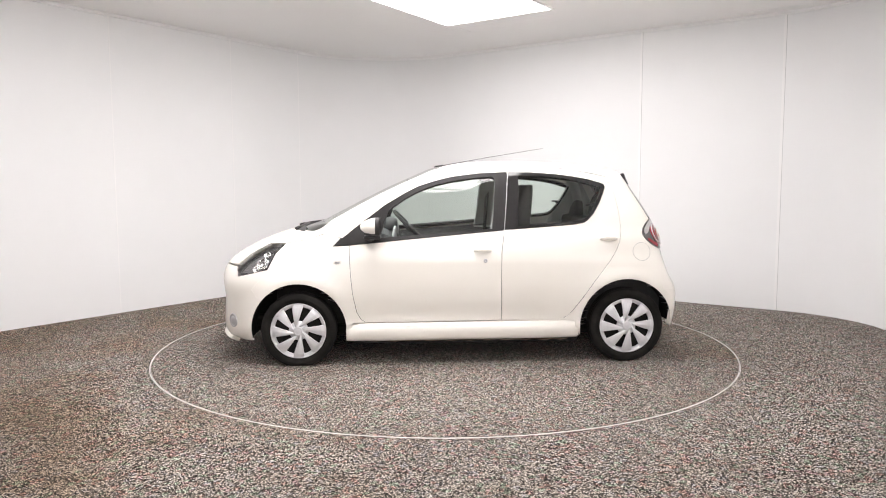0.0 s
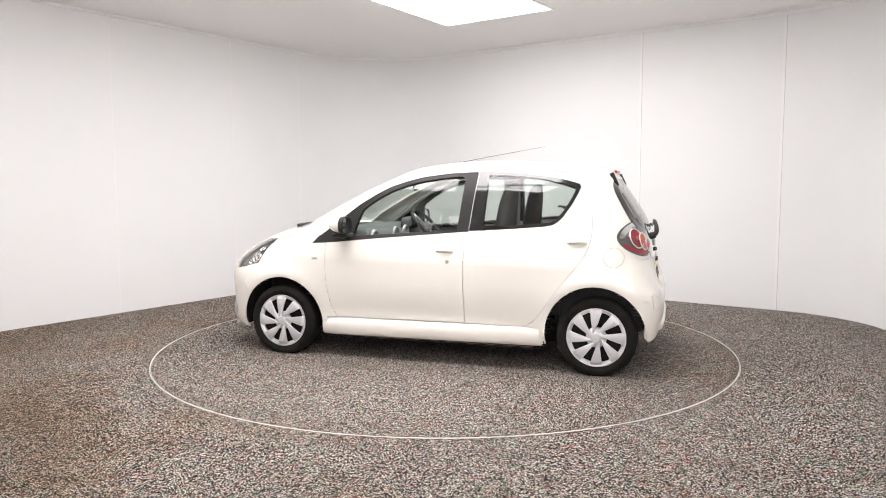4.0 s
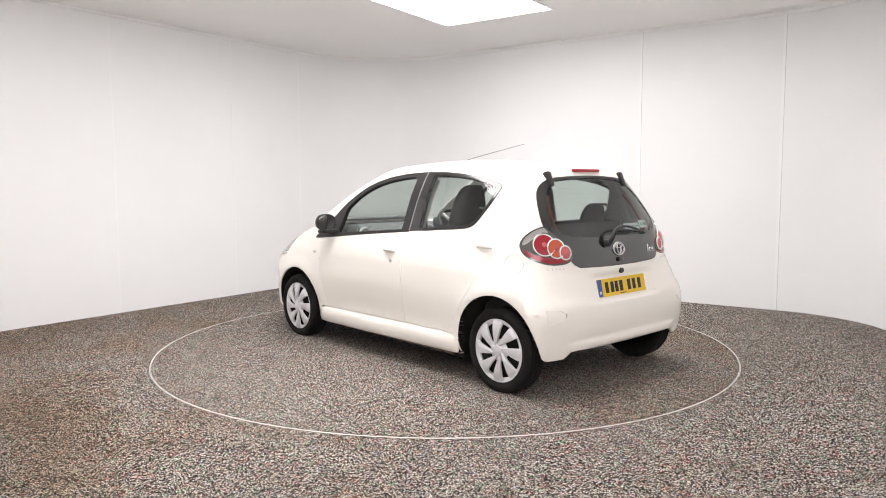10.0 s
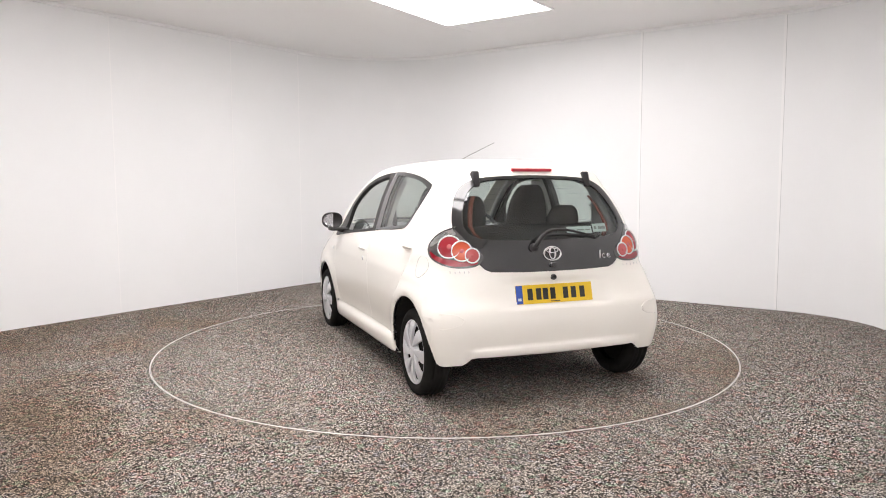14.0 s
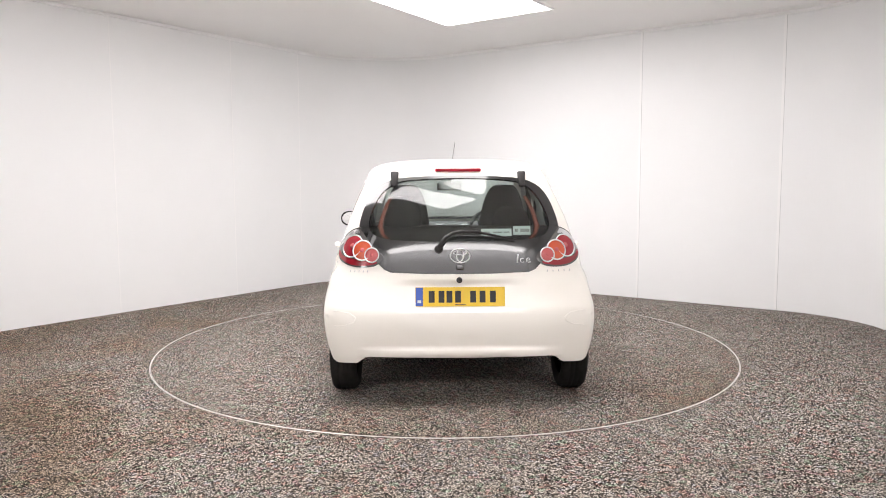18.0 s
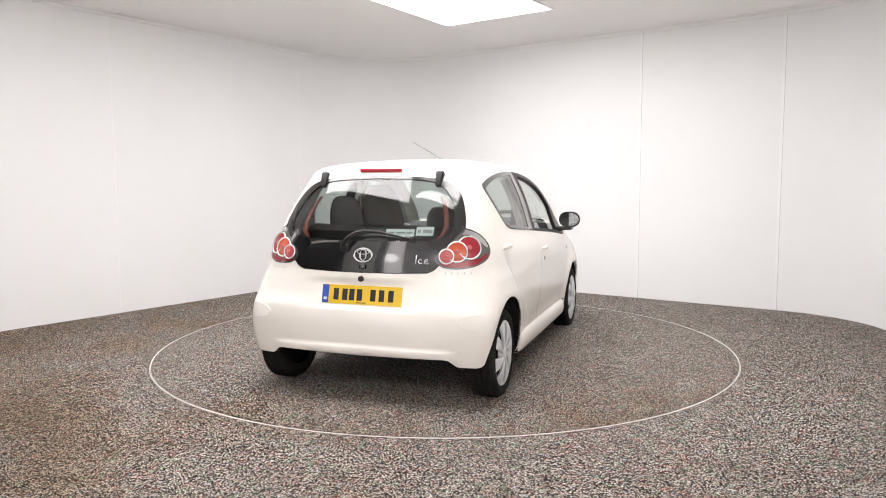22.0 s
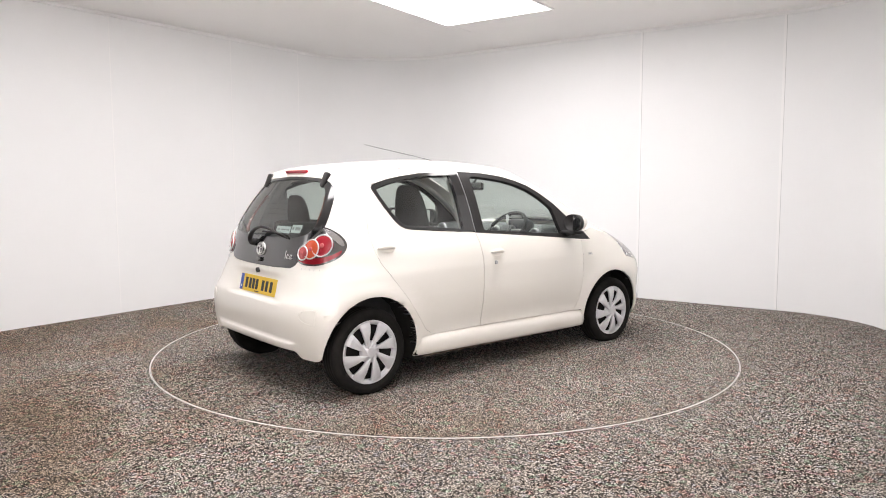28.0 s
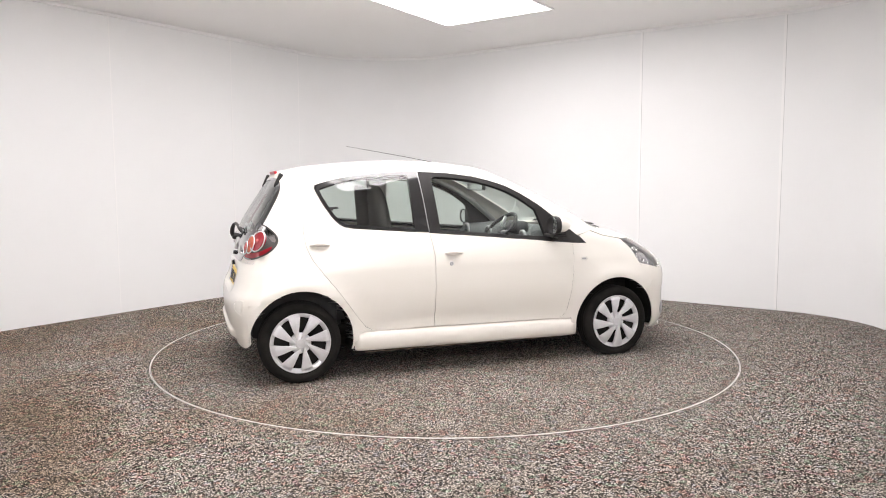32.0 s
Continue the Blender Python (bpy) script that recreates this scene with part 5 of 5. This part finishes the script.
# ---- inside the car ----
def seat_back(name, x, y, half, z0, z1, lean, thick, label, shoulder=.62):
    """A rounded backrest with the headrest grown into it."""
    bm, rings = bmesh.new(), []
    for k in range(15):
        t = k / 14
        z = z0 + (z1 - z0) * math.sin(t * math.pi / 2)
        wide = half * (1.0 if t < shoulder else math.sqrt(max(0.02, 1 - ((t - shoulder) / (1.02 - shoulder)) ** 2)) * (1 - .26 * ease(shoulder - .1, 1, t)))
        th = thick * (1 - .45 * t) * (1.0 if t < .62 else math.sqrt(max(.03, 1 - ((t - .62) / .385) ** 2)))
        row = []
        for i in range(20):
            a = i * math.tau / 20
            cy, cx = math.copysign(abs(math.cos(a)) ** .6, math.cos(a)), math.copysign(abs(math.sin(a)) ** .7, math.sin(a))
            row.append(bm.verts.new((x - lean * t + cx * th * .5 + .03 * abs(cy) ** 3 * (1 - t), y + cy * wide, z)))
        rings.append(row)
    for a, b in zip(rings, rings[1:]):
        for i in range(20):
            bm.faces.new((a[i], a[(i + 1) % 20], b[(i + 1) % 20], b[i]))
    bm.faces.new(rings[0][::-1]), bm.faces.new(rings[-1])
    bmesh.ops.recalc_face_normals(bm, faces=bm.faces)
    return part(name, bm, SEAT, car, label, True)


for y, x, lean in ((.345, -.415, .11), (-.345, -.49, .09)):
    seat_back("seat_backrest", x, y, .170, .45, 1.275, lean, .15, "dark cloth front seat backrest with a fixed headrest", .42)
    part("seat_cushion", box(bmesh.new(), (-.34, y - .22, .36), (.18, y + .22, .54), .05), SEAT, car, "dark cloth seat cushion", True)
    seat_back("rear_headrest", -1.045, y, .118, .95, 1.205 if y > 0 else 1.14, .02, .10, "dark cloth headrest, pulled up" if y > 0 else "dark cloth headrest", .35)
part("rear_bench", box(bmesh.new(), (-1.12, -.60, .40), (-.96, .60, 1.015), .04), SEAT, car, "dark cloth rear bench backrest", True)
part("rear_cushion", box(bmesh.new(), (-1.0, -.60, .36), (-.55, .60, .52), .05), SEAT, car, "dark cloth rear seat cushion", True)
bm = bmesh.new()
prof = [(.62, .50), (.56, .72), (.55, .84), (.60, .905), (.70, .935), (.90, .945), (1.06, .930), (1.12, .85), (1.12, .50)]
rows = [[bm.verts.new((x + .10 * (abs(y) / .68) ** 2 * -1, y, z)) for x, z in prof] for y in (-.66, -.5, -.3, -.1, .1, .3, .5, .66)]
for a, b in zip(rows, rows[1:]):
    for i in range(len(prof) - 1):
        bm.faces.new((a[i], a[i + 1], b[i + 1], b[i]))
bm.faces.new(rows[0]), bm.faces.new(rows[-1][::-1])
bmesh.ops.recalc_face_normals(bm, faces=bm.faces)
dash = part("dashboard", bm, DASH, car, "grey moulded dashboard", True)
for y in (.56, -.56, .10, -.12):
    bm = lathe(bmesh.new(), [(0, .004), (.034, .004), (.036, .016), (.046, .020), (.056, .014), (.058, 0)], 28)
    bm.transform(Matrix.Translation((.525 - .02 * abs(y), y, .885)) @ pose(0, 0, 0, 0, 0, 90))
    part("air_vent", bm, SILVER, dash, "silver ringed round air vent", True)
bm = bmesh.new()
box(bm, (.50, -.46, .90), (.62, -.24, 1.0), .04)
part("instrument_pod", bm, DASH, dash, "grey instrument pod", True)
centre = Matrix.Translation((.40, -.35, .925)) @ pose(0, 0, 0, 0, 45, 0)
bm = bmesh.new()
tube(bm, [(0, .178 * math.cos(k * math.tau / 40), .178 * math.sin(k * math.tau / 40)) for k in range(40)], .015, 8, True)
bm.transform(centre)
steer = part("steering_wheel", bm, PLASTIC, car, "dark three-spoke steering wheel", True)
bm = box(bmesh.new(), (-.01, -.065, -.055), (.035, .065, .05), .018)
bm.transform(centre)
part("airbag", bm, DASH, steer, "grey steering wheel centre", True)
for a in (90, 210, 330):
    bm = tube(bmesh.new(), [(.012, .04 * math.cos(radians(a + 90)), .04 * math.sin(radians(a + 90))), (.0, .175 * math.cos(radians(a + 90)), .175 * math.sin(radians(a + 90)))], .013, 8)
    bm.transform(centre)
    part("wheel_spoke", bm, SILVER, steer, "silver spoke", True)
bm = box(bmesh.new(), (-.020, -.105, -.032), (.015, .105, .032), .014)
bm.transform(Matrix.Translation((.375, .015, 1.262)) @ pose(0, 0, 0, 0, -2, 16))
rear_view = part("inner_mirror", bm, PLASTIC, car, "black inner mirror", True)
bm = box(bmesh.new(), (-.0235, -.096, -.026), (-.0195, .096, .026), .001)
bm.transform(Matrix.Translation((.375, .015, 1.262)) @ pose(0, 0, 0, 0, -2, 16))
part("mirror_glass", bm, CHROME, rear_view, "mirror glass")
part("mirror_stem", tube(bmesh.new(), [(.378, .01, 1.28), (.40, .005, 1.31), (.41, 0, 1.325)], .010, 8), PLASTIC, rear_view, "black stem", True)
# pop-out latches inside the rear side windows
for i, side in enumerate((1, -1)):
    bm = box(bmesh.new(), (-.030, .010, -.010), (.012, .030, .010), .004)
    box(bm, (.008, .014, .000), (.045, .026, .013), .003)
    bm.transform(onto(side * u_side(-.935, 1.128), 1.128, 0.0) @ (Matrix() if side < 0 else Matrix.Diagonal((-1, 1, 1, 1))))
    bmesh.ops.recalc_face_normals(bm, faces=bm.faces)
    part("window_latch", bm, PLASTIC, rear_doors[i], "black window latch")
# grey trim panels round the boot sides
for side in (1, -1):
    trim = S((-.845, .955), (-.895, 1.015), (-.945, 1.09), (-1.00, 1.19), (-1.045, 1.275), (-.98, 1.30), (-1.05, 1.345), (-1.14, 1.325), (-1.22, 1.19), (-1.29, 1.06), (-1.32, .955))
    part("quarter_trim", cut(trim, side, 0.0, -.045, .008), LINING, car, "grey moulded quarter trim beside the rear seat")
# headlining and inner pillars
bm = bmesh.new()
rows = []
for k in range(8):
    row = []
    for u in cols:
        e = roof_edge(min(u, 6 - u)) - .004
        z = e + (1.4617 - e) * (1 - (1 - k / 7) ** 1.8)
        p = hull(u, z)
        row.append(bm.verts.new((p.x * .985 - .004, p.y * .965, p.z - .022)))
    rows.append(row)
for a, b in zip(rows, rows[1:]):
    for i in range(len(cols)):
        bm.faces.new((a[i], a[(i + 1) % len(cols)], b[(i + 1) % len(cols)], b[i]))
bm.faces.new(rows[-1])
bmesh.ops.recalc_face_normals(bm, faces=bm.faces)
part("headlining", bm, LINING, car, "pale grey headlining", True)
for side in (1, -1):
    for pts, w in ((((.87, .93), (.62, 1.13), (.40, 1.27), (.20, 1.345)), .024), (((-1.18, .97), (-1.13, 1.12), (-1.08, 1.27), (-1.03, 1.35)), .045)):
        line = []
        for x, z in pts:
            u = side * u_side(x, z)
            line.append(hull(u, z) - normal_at(u, z) * (.022 + w * .5))
        part("inner_pillar", tube(bmesh.new(), line, w, 10, False, .8), LINING, car, "grey inner pillar trim", True)
    post = S((-.185, .93), (-.345, .93), (-.360, 1.12), (-.37, 1.345), (-.235, 1.345), (-.215, 1.12))
    part("inner_pillar", cut(post, side, 0.0, -.055, .03), LINING, car, "broad grey door pillar trim")
    part("seat_belt", tube(bmesh.new(), [(-.30, side * .62, 1.22), (-.28, side * .60, 1.0), (-.26, side * .58, .70)], .020, 6, False, .15), SEAT, car, "dark seat belt", True)
    # pale seal between the two side windows
    line = []
    for k in range(12):
        x, z = -.285 - .040 * k / 11, .955 + .412 * k / 11
        u = side * u_side(x, z)
        line.append(hull(u, z) + normal_at(u, z) * .002)
    part("window_seal", tube(bmesh.new(), line, .0035, 6, False, .6), SILVER, car, "pale strip between the side windows", True)


# ---- what moves: the car and the deck turn together ----
TURNS = [(0.0, 182.33), (3.0, 167.15), (6.0, 152.02), (9.0, 136.88), (11.0, 126.75), (13.0, 116.57), (16.5, 98.70), (19.0, 85.95), (23.0, 65.45), (25.0, 55.22), (28.0, 39.90), (30.0, 29.78), (32.0, 19.80)]
PIVOT = Vector((0.114, 0.060, 0.0))


def motions():
    spin = lambda a: pose(0, 0, 0, 0, 0, a)
    walk(car, [(t, spin(a) @ Matrix.Translation(-PIVOT)) for t, a in TURNS])
    walk(turntable, [(t, spin(a)) for t, a in TURNS])


motions()
